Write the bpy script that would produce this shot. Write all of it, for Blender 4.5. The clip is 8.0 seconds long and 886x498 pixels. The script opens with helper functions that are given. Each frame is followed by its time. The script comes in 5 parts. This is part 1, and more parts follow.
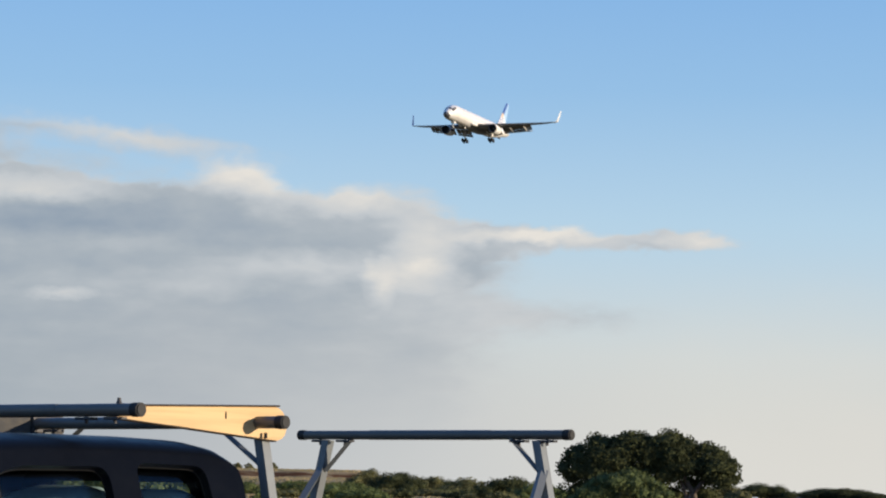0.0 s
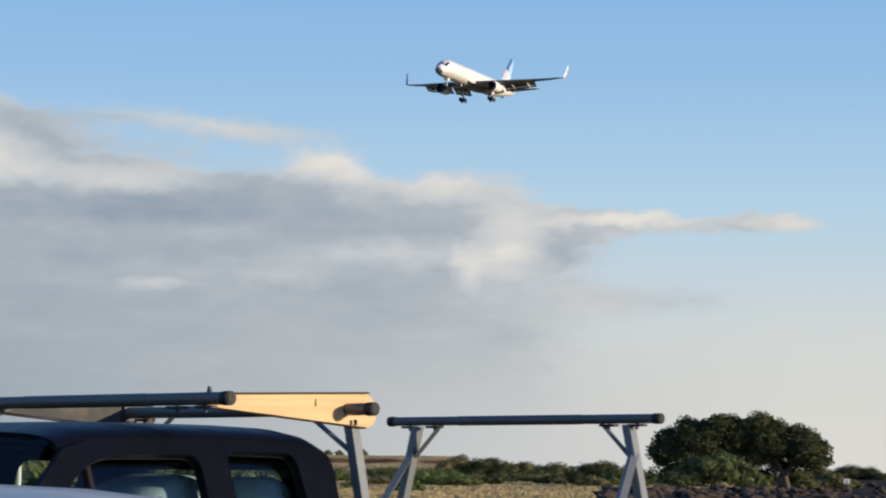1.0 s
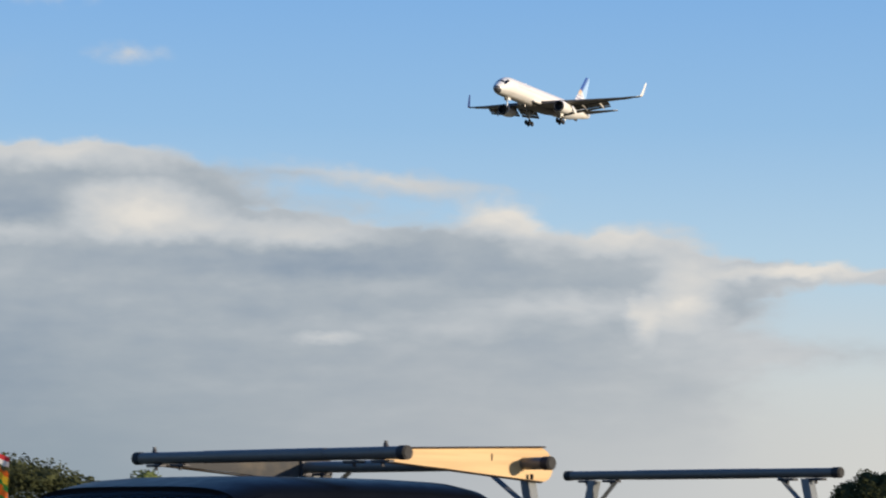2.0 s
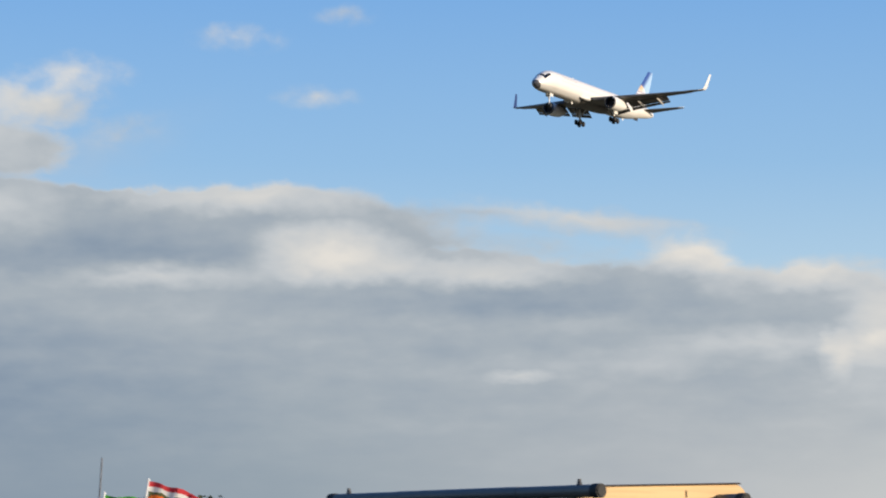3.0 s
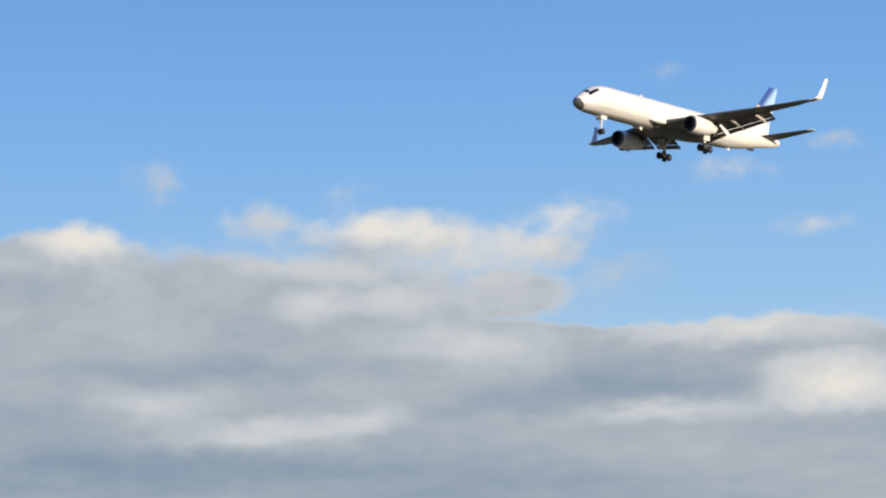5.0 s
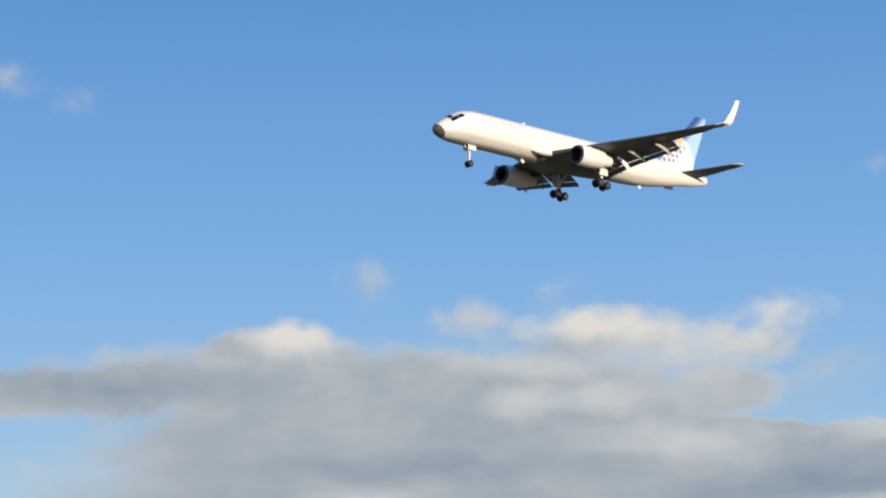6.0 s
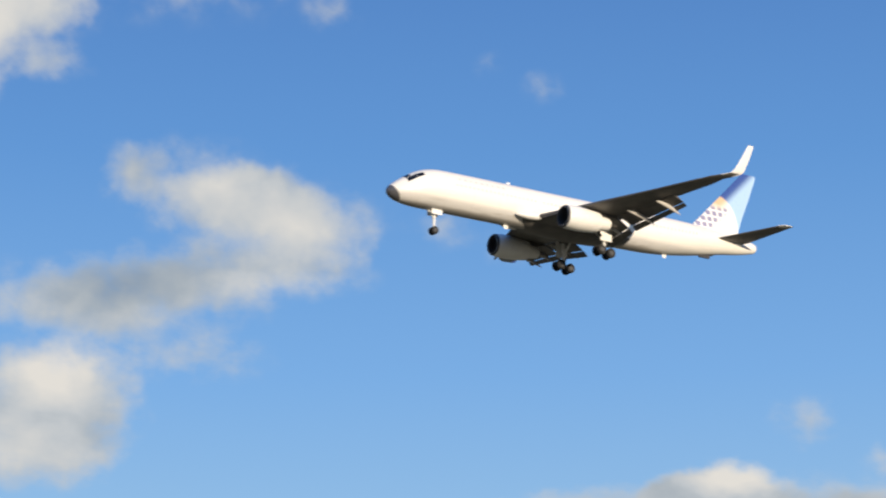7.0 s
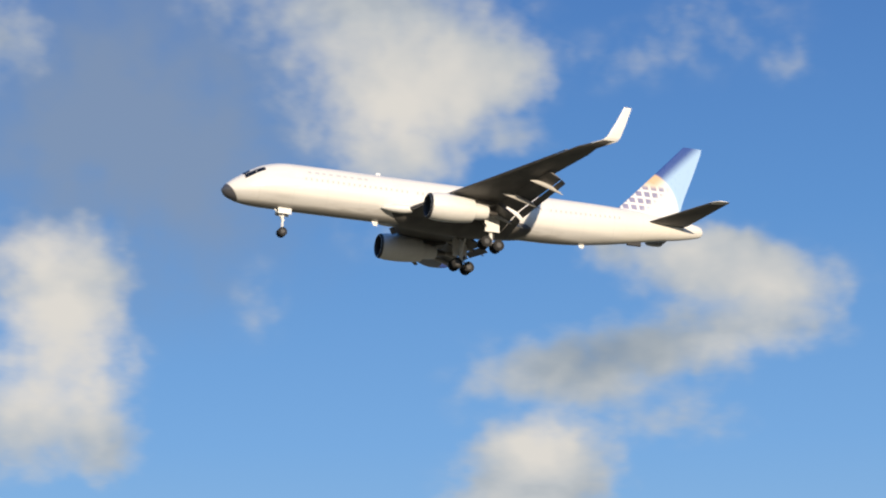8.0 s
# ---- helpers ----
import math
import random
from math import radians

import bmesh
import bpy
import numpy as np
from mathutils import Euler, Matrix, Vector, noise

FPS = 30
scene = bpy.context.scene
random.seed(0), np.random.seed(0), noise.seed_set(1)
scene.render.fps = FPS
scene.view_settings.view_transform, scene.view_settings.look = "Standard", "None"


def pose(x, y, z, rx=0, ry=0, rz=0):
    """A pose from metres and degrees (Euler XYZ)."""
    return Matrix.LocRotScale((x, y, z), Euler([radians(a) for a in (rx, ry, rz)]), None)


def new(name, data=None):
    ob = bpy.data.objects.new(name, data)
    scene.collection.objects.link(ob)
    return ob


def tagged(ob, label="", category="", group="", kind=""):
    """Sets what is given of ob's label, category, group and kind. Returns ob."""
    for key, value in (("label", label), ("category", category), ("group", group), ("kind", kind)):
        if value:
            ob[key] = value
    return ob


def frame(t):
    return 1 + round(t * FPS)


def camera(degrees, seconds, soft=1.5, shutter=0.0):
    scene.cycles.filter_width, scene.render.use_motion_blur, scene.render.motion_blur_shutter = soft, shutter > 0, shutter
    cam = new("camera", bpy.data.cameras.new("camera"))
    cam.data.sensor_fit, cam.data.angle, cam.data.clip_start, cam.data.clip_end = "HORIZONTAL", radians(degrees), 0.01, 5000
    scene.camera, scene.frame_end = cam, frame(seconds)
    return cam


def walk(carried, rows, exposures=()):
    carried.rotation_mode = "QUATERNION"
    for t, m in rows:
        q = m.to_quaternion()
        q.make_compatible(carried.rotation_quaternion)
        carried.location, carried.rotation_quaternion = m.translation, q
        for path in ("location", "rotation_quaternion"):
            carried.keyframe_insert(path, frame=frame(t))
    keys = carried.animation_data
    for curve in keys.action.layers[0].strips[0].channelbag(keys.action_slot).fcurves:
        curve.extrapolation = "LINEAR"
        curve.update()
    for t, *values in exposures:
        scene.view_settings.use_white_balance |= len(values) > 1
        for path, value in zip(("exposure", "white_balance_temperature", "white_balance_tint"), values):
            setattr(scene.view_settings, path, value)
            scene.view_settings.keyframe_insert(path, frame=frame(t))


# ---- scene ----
EYE = (0.0, 0.0, 1.63)


def aim(yaw, pitch, roll):
    return pose(*EYE, 90 + pitch, 0, yaw) @ pose(0, 0, 0, 0, 0, roll)


cam = camera(19.89, 8.0, soft=2.0, shutter=0.3)
PATH = [
    (0.0, 0.00, 5.38, 0.96), (0.2, 0.12, 5.22, 0.86), (0.3, 0.29, 5.22, 0.81), (0.5, 0.62, 5.16, 0.71), (0.7, 1.04, 5.09, 0.58),
    (0.8, 1.31, 5.07, 0.51), (1.0, 1.98, 5.03, 0.38), (1.2, 2.82, 5.07, 0.45), (2.3, 7.17, 6.57, 0.22), (2.5, 8.06, 6.67, 0.07),
    (2.7, 9.11, 6.81, -0.02), (2.8, 9.57, 6.84, -0.06), (3.0, 10.30, 7.09, -0.15), (3.2, 11.01, 7.44, -0.39), (3.3, 11.31, 7.66, -0.51),
    (3.5, 11.89, 8.10, -0.75), (3.7, 12.85, 8.35, -0.97), (3.8, 13.38, 8.29, -1.07), (4.0, 14.51, 8.25, -1.29), (4.2, 15.95, 8.49, -1.49),
    (4.3, 16.70, 8.74, -1.58), (4.5, 18.11, 9.19, -1.78), (4.7, 19.68, 9.64, -1.68), (4.8, 20.49, 9.88, -1.64), (5.0, 21.69, 10.28, -1.54),
    (5.1, 21.97, 10.47, -1.27), (5.2, 22.02, 10.68, -0.99), (6.3, 29.43, 13.73, -1.02), (6.4, 30.52, 14.21, -0.97), (6.5, 31.72, 14.67, -0.92),
    (6.7, 34.05, 15.36, -0.61), (6.8, 35.04, 15.56, -0.46), (7.0, 36.57, 15.88, -0.15), (7.2, 38.12, 16.30, -0.18), (7.3, 39.07, 16.45, -0.19),
    (7.5, 41.36, 16.67, -0.22), (7.7, 43.72, 16.98, -0.44), (7.8, 44.93, 17.17, -0.56), (8.0, 47.72, 17.43, -0.78),
]
walk(cam, [(t, aim(y, p, r)) for t, y, p, r in PATH], [(0, 0.12), (1.0, 0.10), (2.5, 0.07), (4.5, 0.16), (5.2, 0.13), (6.5, 0.02), (7.0, 0.08), (7.5, 0.10), (8.0, 0.0)])

# ---- sky, sun ----
SUN_WAY = Vector((0.94, -0.34, 0.0)).normalized() * math.cos(radians(8)) + Vector((0, 0, math.sin(radians(8))))
sun = new("sun", bpy.data.lights.new("sun", "SUN"))
sun.data.energy, sun.data.angle, sun.data.color = 5.0, radians(0.6), (1.0, 0.83, 0.62)
sun.matrix_world = SUN_WAY.to_track_quat("Z", "Y").to_matrix().to_4x4()


class Net:
    """Short hand for building a node tree."""

    def __init__(self, tree):
        self.tree = tree

    def add(self, kind, **sets):
        n = self.tree.nodes.new(kind)
        for k, v in sets.items():
            setattr(n, k, v)
        return n

    def put(self, socket, value):
        if isinstance(value, bpy.types.NodeSocket):
            self.tree.links.new(value, socket)
        elif value is not None:
            socket.default_value = value

    def math(self, op, a, b=None, c=None, clamp=False):
        n = self.add("ShaderNodeMath", operation=op, use_clamp=clamp)
        for s, v in zip(n.inputs, (a, b, c)):
            self.put(s, v)
        return n.outputs[0]

    def vec(self, op, a, b=None, c=None, scale=None):
        n = self.add("ShaderNodeVectorMath", operation=op)
        for s, v in zip(n.inputs, (a, b, c)):
            self.put(s, v[:3] if isinstance(v, tuple) else v)
        if scale is not None:
            self.put(n.inputs["Scale"], scale)
        return n.outputs["Value"] if op in ("LENGTH", "DOT_PRODUCT") else n.outputs[0]

    def noise(self, vector, scale, detail=4.0, rough=0.55, color=False):
        n = self.add("ShaderNodeTexNoise")
        self.put(n.inputs["Vector"], vector)
        n.inputs["Scale"].default_value, n.inputs["Detail"].default_value, n.inputs["Roughness"].default_value = scale, detail, rough
        return n.outputs["Color" if color else "Fac"]

    def span(self, value, a, b, lo=0.0, hi=1.0, kind="SMOOTHSTEP"):
        n = self.add("ShaderNodeMapRange", interpolation_type=kind)
        for s, v in zip(n.inputs, (value, a, b, lo, hi)):
            self.put(s, v)
        return n.outputs[0]

    def mix(self, fac, a, b, mode="MIX"):
        n = self.add("ShaderNodeMix", data_type="RGBA", blend_type=mode)
        self.put(n.inputs[0], fac), self.put(n.inputs[6], a), self.put(n.inputs[7], b)
        return n.outputs[2]


world = bpy.data.worlds.new("sky")
scene.world, world.use_nodes = world, True
world.node_tree.nodes.clear()
W = Net(world.node_tree)
sky = W.add("ShaderNodeTexSky", sky_type="NISHITA", sun_disc=False, sun_elevation=radians(8), sun_rotation=radians(110),
            air_density=1.0, dust_density=0.6, ozone_density=4.0, altitude=0)
way = W.vec("NORMALIZE", W.add("ShaderNodeTexCoord").outputs["Generated"])
sep = W.add("ShaderNodeSeparateXYZ")
W.put(sep.inputs[0], way)
azimuth = W.math("MULTIPLY", W.math("ARCTAN2", W.math("MULTIPLY", sep.outputs[0], -1.0), sep.outputs[1]), 57.2958)
elevation = W.math("MULTIPLY", W.math("ARCSINE", sep.outputs[2]), 57.2958)
chart = W.add("ShaderNodeCombineXYZ")
W.put(chart.inputs[0], azimuth), W.put(chart.inputs[1], elevation)
tall = W.math("MULTIPLY_ADD", W.math("TANH", W.math("MULTIPLY", elevation, 0.12)), 12.0, W.math("MULTIPLY", elevation, 0.9))
flat_chart = W.add("ShaderNodeCombineXYZ")
W.put(flat_chart.inputs[0], azimuth), W.put(flat_chart.inputs[1], tall)
flat = flat_chart.outputs[0]
warp_big = W.vec("MULTIPLY_ADD", W.noise(flat, 0.45, 3.0, 0.5, True), (0.8, 0.45, 0.0), (-0.4, -0.225, 0.0))
warp_fine = W.vec("MULTIPLY_ADD", W.noise(flat, 1.6, 3.0, 0.5, True), (0.7, 0.45, 0.0), (-0.35, -0.225, 0.0))
bent = W.vec("ADD", W.vec("ADD", chart.outputs[0], warp_big), warp_fine)
fields = {}


def puff(field, az, el, wide, high, amount, tilt=0.0):
    """One soft lump of a cloud field: centre and half sizes in degrees of the sky."""
    m = W.add("ShaderNodeMapping", vector_type="TEXTURE")
    W.put(m.inputs[0], bent)
    m.inputs["Location"].default_value = (az, el, 0)
    m.inputs["Rotation"].default_value = (0, 0, radians(tilt))
    m.inputs["Scale"].default_value = (wide, high, 1)
    g = W.add("ShaderNodeTexGradient", gradient_type="SPHERICAL")
    W.put(g.inputs[0], m.outputs[0])
    fields[field] = W.math("MULTIPLY_ADD", g.outputs["Fac"], amount, fields.get(field, 0.0))


# the long grey bank and its humps
puff("body", 6.78, 7.70, 4.42, 0.46, 1, 7)
puff("body", 9.32, 7.85, 1.63, 0.32, 0.5)
puff("body", 4.77, 6.60, 1.55, 0.79, 2)
puff("body", 6.61, 6.01, 4.30, 0.68, 2, 3)
puff("body", 10.02, 6.13, 2.92, 0.62, 2)
puff("body", 1.87, 6.06, 2.58, 0.89, 2)
puff("body", -0.20, 5.59, 2.58, 0.58, 2)
puff("body", -2.78, 5.64, 4.19, 0.31, 1.3, 2)
puff("body", -5.34, 5.59, 1.80, 0.32, 1.4)
puff("body", 4.92, 4.91, 7.38, 1.28, 2)
puff("body", 1.07, 4.80, 2.06, 0.90, 1.1)
puff("body", -1.51, 3.88, 4.63, 0.58, 1)
# rising bank further along
puff("body", 15.10, 7.96, 3.85, 0.72, 2)
puff("body", 12.80, 6.97, 1.55, 0.72, 2)
puff("body", 16.52, 7.08, 6.20, 1.37, 2)
puff("body", 10.09, 6.52, 2.58, 0.51, 2)
puff("body", 19.07, 7.29, 3.96, 1.20, 2)
puff("body", 11.38, 5.44, 15.45, 1.45, 2)
puff("body", 20.67, 8.13, 3.01, 0.65, 1.6)
# loose scraps over it
puff("body", 15.15, 11.80, 1.53, 0.46, 1)
puff("body", 13.20, 10.52, 1.29, 0.42, 0.95, 5)
puff("body", 12.49, 12.34, 1.06, 0.32, 0.9)
puff("body", 18.62, 10.97, 1.74, 0.60, 0.5)
puff("body", 19.24, 10.26, 1.91, 0.52, 0.6, -10)
puff("body", 17.50, 9.75, 1.50, 0.50, 0.7, -20)
puff("body", 19.86, 9.28, 1.34, 0.62, 1.2)
puff("body", 15.90, 8.23, 3.26, 0.23, 0.9)
# the heaped middle
puff("body", 22.40, 10.54, 3.10, 0.77, 1.6)
puff("body", 25.75, 10.87, 1.57, 0.58, 0.8)
puff("body", 18.75, 11.05, 1.71, 0.47, 1.0)
puff("body", 19.29, 10.25, 1.32, 0.44, 0.7, 10)
puff("body", 20.08, 10.11, 3.05, 0.92, 0.8)
puff("lit", 19.29, 10.25, 1.73, 0.57, 0.476)
puff("lit", 25.75, 10.96, 2.02, 0.62, 0.34)
puff("body", 24.36, 9.10, 5.89, 1.28, 2)
puff("body", 19.97, 9.27, 1.45, 0.62, 1.2)
puff("body", 23.81, 11.62, 1.30, 0.50, 0.6)
puff("body", 16.36, 13.95, 0.81, 0.55, 0.6)
puff("body", 19.87, 8.11, 3.01, 0.52, 1.6)
puff("body", 25.66, 7.72, 7.25, 1.71, 2)
puff("body", 14.07, 7.54, 5.00, 1.11, 2)
puff("body", 18.63, 6.42, 15.48, 1.88, 2)
puff("body", 30.40, 10.30, 2.00, 0.85, 2)
puff("body", 28.21, 11.92, 1.06, 0.81, 0.65)
puff("body", 26.02, 11.14, 1.34, 0.55, 0.4)
puff("body", 28.61, 8.89, 7.27, 2.05, 2)
puff("body", 26.07, 7.08, 13.78, 1.88, 2)
# its far shoulder
puff("body", 30.29, 10.12, 2.26, 0.94, 2, -4)
puff("body", 34.18, 9.61, 5.20, 0.94, 2, -8)
puff("body", 38.67, 8.92, 4.67, 0.75, 1.8, -8)
puff("body", 26.45, 8.95, 6.06, 1.54, 2)
puff("body", 25.85, 11.06, 1.02, 0.58, 0.5)
puff("body", 23.17, 10.75, 2.26, 0.72, 1.2)
puff("body", 28.16, 11.77, 1.18, 0.81, 0.35)
# separate heaps in the blue
puff("body", 40.77, 16.94, 1.67, 0.80, 1.4)
puff("body", 36.47, 16.35, 1.15, 0.69, 0.65)
puff("body", 34.95, 15.93, 0.91, 0.69, 0.55)
puff("body", 34.13, 19.42, 0.73, 0.55, 0.18)
puff("body", 41.43, 16.95, 1.70, 0.94, 2)
puff("body", 39.95, 16.14, 1.96, 1.20, 2)
puff("body", 41.66, 15.28, 4.05, 0.85, 1.8)
puff("body", 43.87, 14.59, 3.94, 0.91, 1.7)
puff("body", 43.84, 17.52, 0.84, 0.96, 1.4)
puff("body", 45.48, 12.70, 2.09, 1.15, 1.8)
puff("body", 45.94, 11.43, 2.41, 1.27, 1.7)
puff("body", 42.27, 13.40, 2.37, 0.88, 0.9)
puff("body", 39.21, 21.26, 0.95, 0.75, 0.7)
puff("body", 35.53, 19.99, 0.59, 0.46, 0.45)
puff("body", 34.17, 19.53, 0.69, 0.55, 0.4)
puff("body", 48.91, 21.15, 3.76, 2.56, 2)
puff("body", 46.47, 21.48, 2.00, 1.12, 1.6)
puff("body", 48.70, 19.23, 1.88, 0.85, 1.8)
puff("body", 45.83, 19.82, 1.18, 0.58, 0.8)
puff("body", 49.45, 17.77, 1.45, 0.92, 0.6)
puff("body", 42.78, 21.61, 4.22, 1.15, 0.55)
puff("body", 56.94, 16.84, 2.41, 1.62, 2)
puff("body", 56.80, 14.82, 2.56, 2.05, 2)
puff("body", 57.45, 13.16, 2.28, 1.37, 2)
puff("body", 55.38, 12.76, 1.17, 1.00, 1.3)
puff("film", 55.00, 19.90, 7.20, 5.60, 2.2)
puff("body", 58.34, 21.96, 1.51, 1.49, 1.6)
puff("body", 52.04, 16.23, 1.01, 1.38, 0.8)
puff("body", 40.67, 22.44, 3.00, 0.92, 0.6)
puff("body", 49.62, 22.95, 5.33, 1.63, 1.7)
puff("body", 47.71, 20.90, 3.09, 1.73, 1.5)
puff("lit", 48.53, 21.67, 4.46, 2.83, 0.25)
puff("lit", 56.90, 15.83, 2.49, 2.62, 0.4)
puff("body", 40.59, 16.58, 3.44, 1.32, 1.2)
puff("body", 42.37, 17.23, 2.54, 1.40, 1.2)
puff("body", 45.58, 11.93, 2.41, 1.90, 1.6)
puff("body", 46.06, 14.19, 2.54, 1.02, 0.8)
puff("body", 45.88, 12.30, 2.92, 1.59, 0.9)
puff("body", 44.91, 14.32, 2.92, 0.89, 0.9, 25)
puff("body", 43.83, 15.05, 3.30, 0.76, 0.6)
puff("lit", 45.74, 12.81, 1.40, 1.02, 0.5)
puff("film", 19.44, 8.94, 4.19, 1.52, 0.9)
puff("film", 16.95, 9.75, 2.79, 0.76, 0.5, -20)
puff("body", 30.53, 5.48, 5.33, 1.40, 1.6)
puff("body", 56.15, 16.36, 1.65, 1.90, 1.2)
puff("body", 55.66, 13.33, 1.40, 1.40, 0.9)
# sunlit faces
puff("lit", 0.50, 5.00, 1.28, 0.79, 1.09)
puff("lit", 1.39, 4.54, 0.51, 0.79, 0.68)
puff("lit", -2.26, 5.74, 1.71, 0.26, 0.952)
puff("lit", -5.85, 5.57, 1.14, 0.31, 0.884)
puff("lit", 4.52, 6.94, 1.71, 0.57, 1.02)
puff("lit", 3.93, 6.53, 1.00, 0.85, 0.544)
puff("lit", 9.40, 6.46, 3.14, 0.42, 0.612)
puff("lit", 0.19, 5.88, 1.71, 0.57, 0.68)
puff("lit", 3.00, 4.95, 3.13, 0.40, 0.408)
puff("lit", 5.80, 4.50, 3.98, 0.40, 0.272)
puff("lit", 8.58, 4.19, 0.95, 0.22, 0.65)
puff("lit", 6.91, 7.78, 4.29, 0.40, 0.544, 8)
puff("lit", 1.81, 6.51, 2.28, 0.57, 0.748)
puff("lit", 12.80, 6.95, 2.14, 0.85, 1.02)
puff("lit", 16.64, 6.44, 2.40, 0.42, 0.25)
puff("lit", 15.00, 8.28, 4.00, 0.57, 0.5)
puff("lit", 10.35, 6.72, 3.71, 0.45, 0.408)
puff("lit", 19.00, 10.96, 2.02, 0.62, 0.544)
puff("lit", 13.20, 10.52, 1.44, 0.40, 0.544)
puff("lit", 15.15, 11.80, 1.74, 0.42, 0.544)
puff("lit", 21.23, 10.58, 2.74, 0.85, 0.884)
puff("lit", 23.30, 10.87, 2.31, 0.51, 0.544)
puff("lit", 14.30, 8.29, 4.29, 0.51, 0.408)
puff("lit", 12.94, 6.98, 2.43, 0.85, 0.476)
puff("lit", 24.75, 9.04, 0.98, 0.57, 0.35)
puff("lit", 22.95, 9.14, 1.29, 0.51, 0.544)
puff("lit", 18.75, 11.03, 2.31, 0.51, 0.544)
puff("lit", 21.03, 8.02, 2.86, 0.68, 0.612)
puff("lit", 16.82, 6.41, 3.14, 0.42, 0.476)
puff("lit", 26.30, 6.14, 3.42, 0.62, 0.476)
puff("lit", 23.51, 6.47, 1.14, 0.51, 0.476)
puff("lit", 29.89, 10.58, 1.87, 0.62, 0.68)
puff("lit", 24.75, 9.03, 1.29, 0.57, 0.25)
puff("lit", 28.37, 6.83, 2.00, 0.62, 0.612)
puff("lit", 25.70, 6.12, 2.85, 0.57, 0.408)
puff("lit", 29.89, 10.63, 1.55, 0.48, 0.88)
puff("lit", 23.30, 10.83, 2.00, 0.48, 0.72)
puff("lit", 24.74, 10.03, 2.66, 0.54, 0.48)
puff("lit", 40.09, 16.40, 2.27, 1.09, 0.96)
puff("lit", 42.10, 17.25, 1.14, 0.87, 0.64)
puff("lit", 40.60, 14.98, 2.26, 0.48, 0.56)
puff("lit", 45.37, 12.96, 1.57, 0.98, 1.04)
puff("lit", 46.31, 11.17, 2.00, 0.87, 0.64)
puff("lit", 48.88, 20.52, 3.03, 2.40, 0.95)
puff("lit", 56.86, 14.82, 2.71, 2.29, 1.52)
puff("lit", 57.35, 17.33, 2.05, 0.98, 1.12)
puff("lit", 1.86, 5.49, 7.40, 1.42, 0.204)
puff("lit", -3.80, 5.65, 5.12, 0.34, 0.408)
puff("lit", 20.68, 9.46, 3.16, 1.02, 0.408)
puff("lit", -0.50, 3.95, 3.00, 0.90, 0.45)
puff("lit", 46.60, 21.30, 2.20, 1.40, 0.4)
puff("lit", 2.00, 6.35, 1.20, 0.50, 0.45)
puff("lit", 5.00, 7.05, 0.90, 0.40, 0.5)
puff("lit", -1.60, 5.72, 1.60, 0.25, 0.4)
# shaded undersides
puff("dim", 29.90, 5.85, 6.09, 1.65, 0.6)
puff("dim", 42.52, 15.01, 4.19, 1.14, 0.25)
puff("dim", 39.27, 16.77, 2.54, 1.52, 0.35)
puff("dim", 20.01, 3.58, 7.64, 2.40, 0.8)
puff("dim", 6.86, 5.94, 6.14, 0.57, 0.32, 3)
puff("dim", 2.88, 5.34, 4.82, 0.44, 0.24, -3)
puff("dim", 17.16, 7.00, 4.17, 0.65, 0.72)
puff("dim", 9.45, 5.82, 6.57, 0.48, 0.4)
puff("dim", 25.68, 5.31, 8.76, 0.98, 0.64)
puff("dim", 17.30, 7.65, 3.52, 0.54, 0.48)
puff("dim", 24.09, 10.31, 1.55, 0.54, 0.56)
puff("dim", 20.55, 6.72, 3.51, 0.54, 0.4)
puff("dim", 26.06, 7.65, 4.84, 0.48, 0.48)
puff("dim", 33.92, 9.48, 4.86, 0.65, 0.64)
puff("dim", 44.02, 15.03, 3.16, 0.57, 0.28)
puff("dim", 44.88, 15.08, 1.81, 0.74, 0.28)
puff("dim", 43.55, 15.15, 1.81, 0.65, 0.24)

grain = W.noise(flat, 0.42, 4.0, 0.5)
rough = W.noise(flat, 1.3, 4.0, 0.5)
fine = W.noise(flat, 3.6, 4.0, 0.55)
wisp = W.noise(W.vec("ADD", flat, warp_fine), 9.0, 3.0, 0.6)
high = W.span(elevation, 7.5, 12.0)
low = W.math("MULTIPLY", W.span(elevation, 3.5, 6.5, 2.2, 0.0), W.span(azimuth, -3.0, 3.0))
mass = W.math("ADD", fields["body"], low)
thin = W.math("MULTIPLY", W.math("TANH", W.math("DIVIDE", mass, 2.3)), 2.3)
mass = W.math("ADD", W.math("MULTIPLY", mass, W.math("SUBTRACT", 1.0, high)), W.math("MULTIPLY", thin, high))
near_cloud = W.span(mass, 0.0, 0.45)
ragged = W.math("MULTIPLY_ADD", grain, 0.5, -0.25)
ragged = W.math("ADD", ragged, W.math("MULTIPLY", W.math("SUBTRACT", rough, 0.5), W.math("MULTIPLY_ADD", high, 1.05, 0.75)))
ragged = W.math("ADD", ragged, W.math("MULTIPLY", W.math("SUBTRACT", fine, 0.5), W.math("MULTIPLY_ADD", high, 0.15, 0.22)))
ragged = W.math("ADD", ragged, W.math("MULTIPLY", W.math("SUBTRACT", wisp, 0.5), W.math("MULTIPLY_ADD", high, 0.10, 0.08)))
edge = W.math("MULTIPLY", near_cloud, W.span(mass, 0.9, 1.9, 1.0, 0.45))
shape = W.math("MULTIPLY_ADD", ragged, edge, mass)
cover = W.span(shape, 0.06, W.math("MULTIPLY_ADD", high, 0.75, 1.15))
# haze thickens towards the horizon
haze = W.span(W.math("ADD", elevation, W.math("MULTIPLY_ADD", grain, 1.2, -0.6)), 0.0, 5.6, 1.0, 0.0)


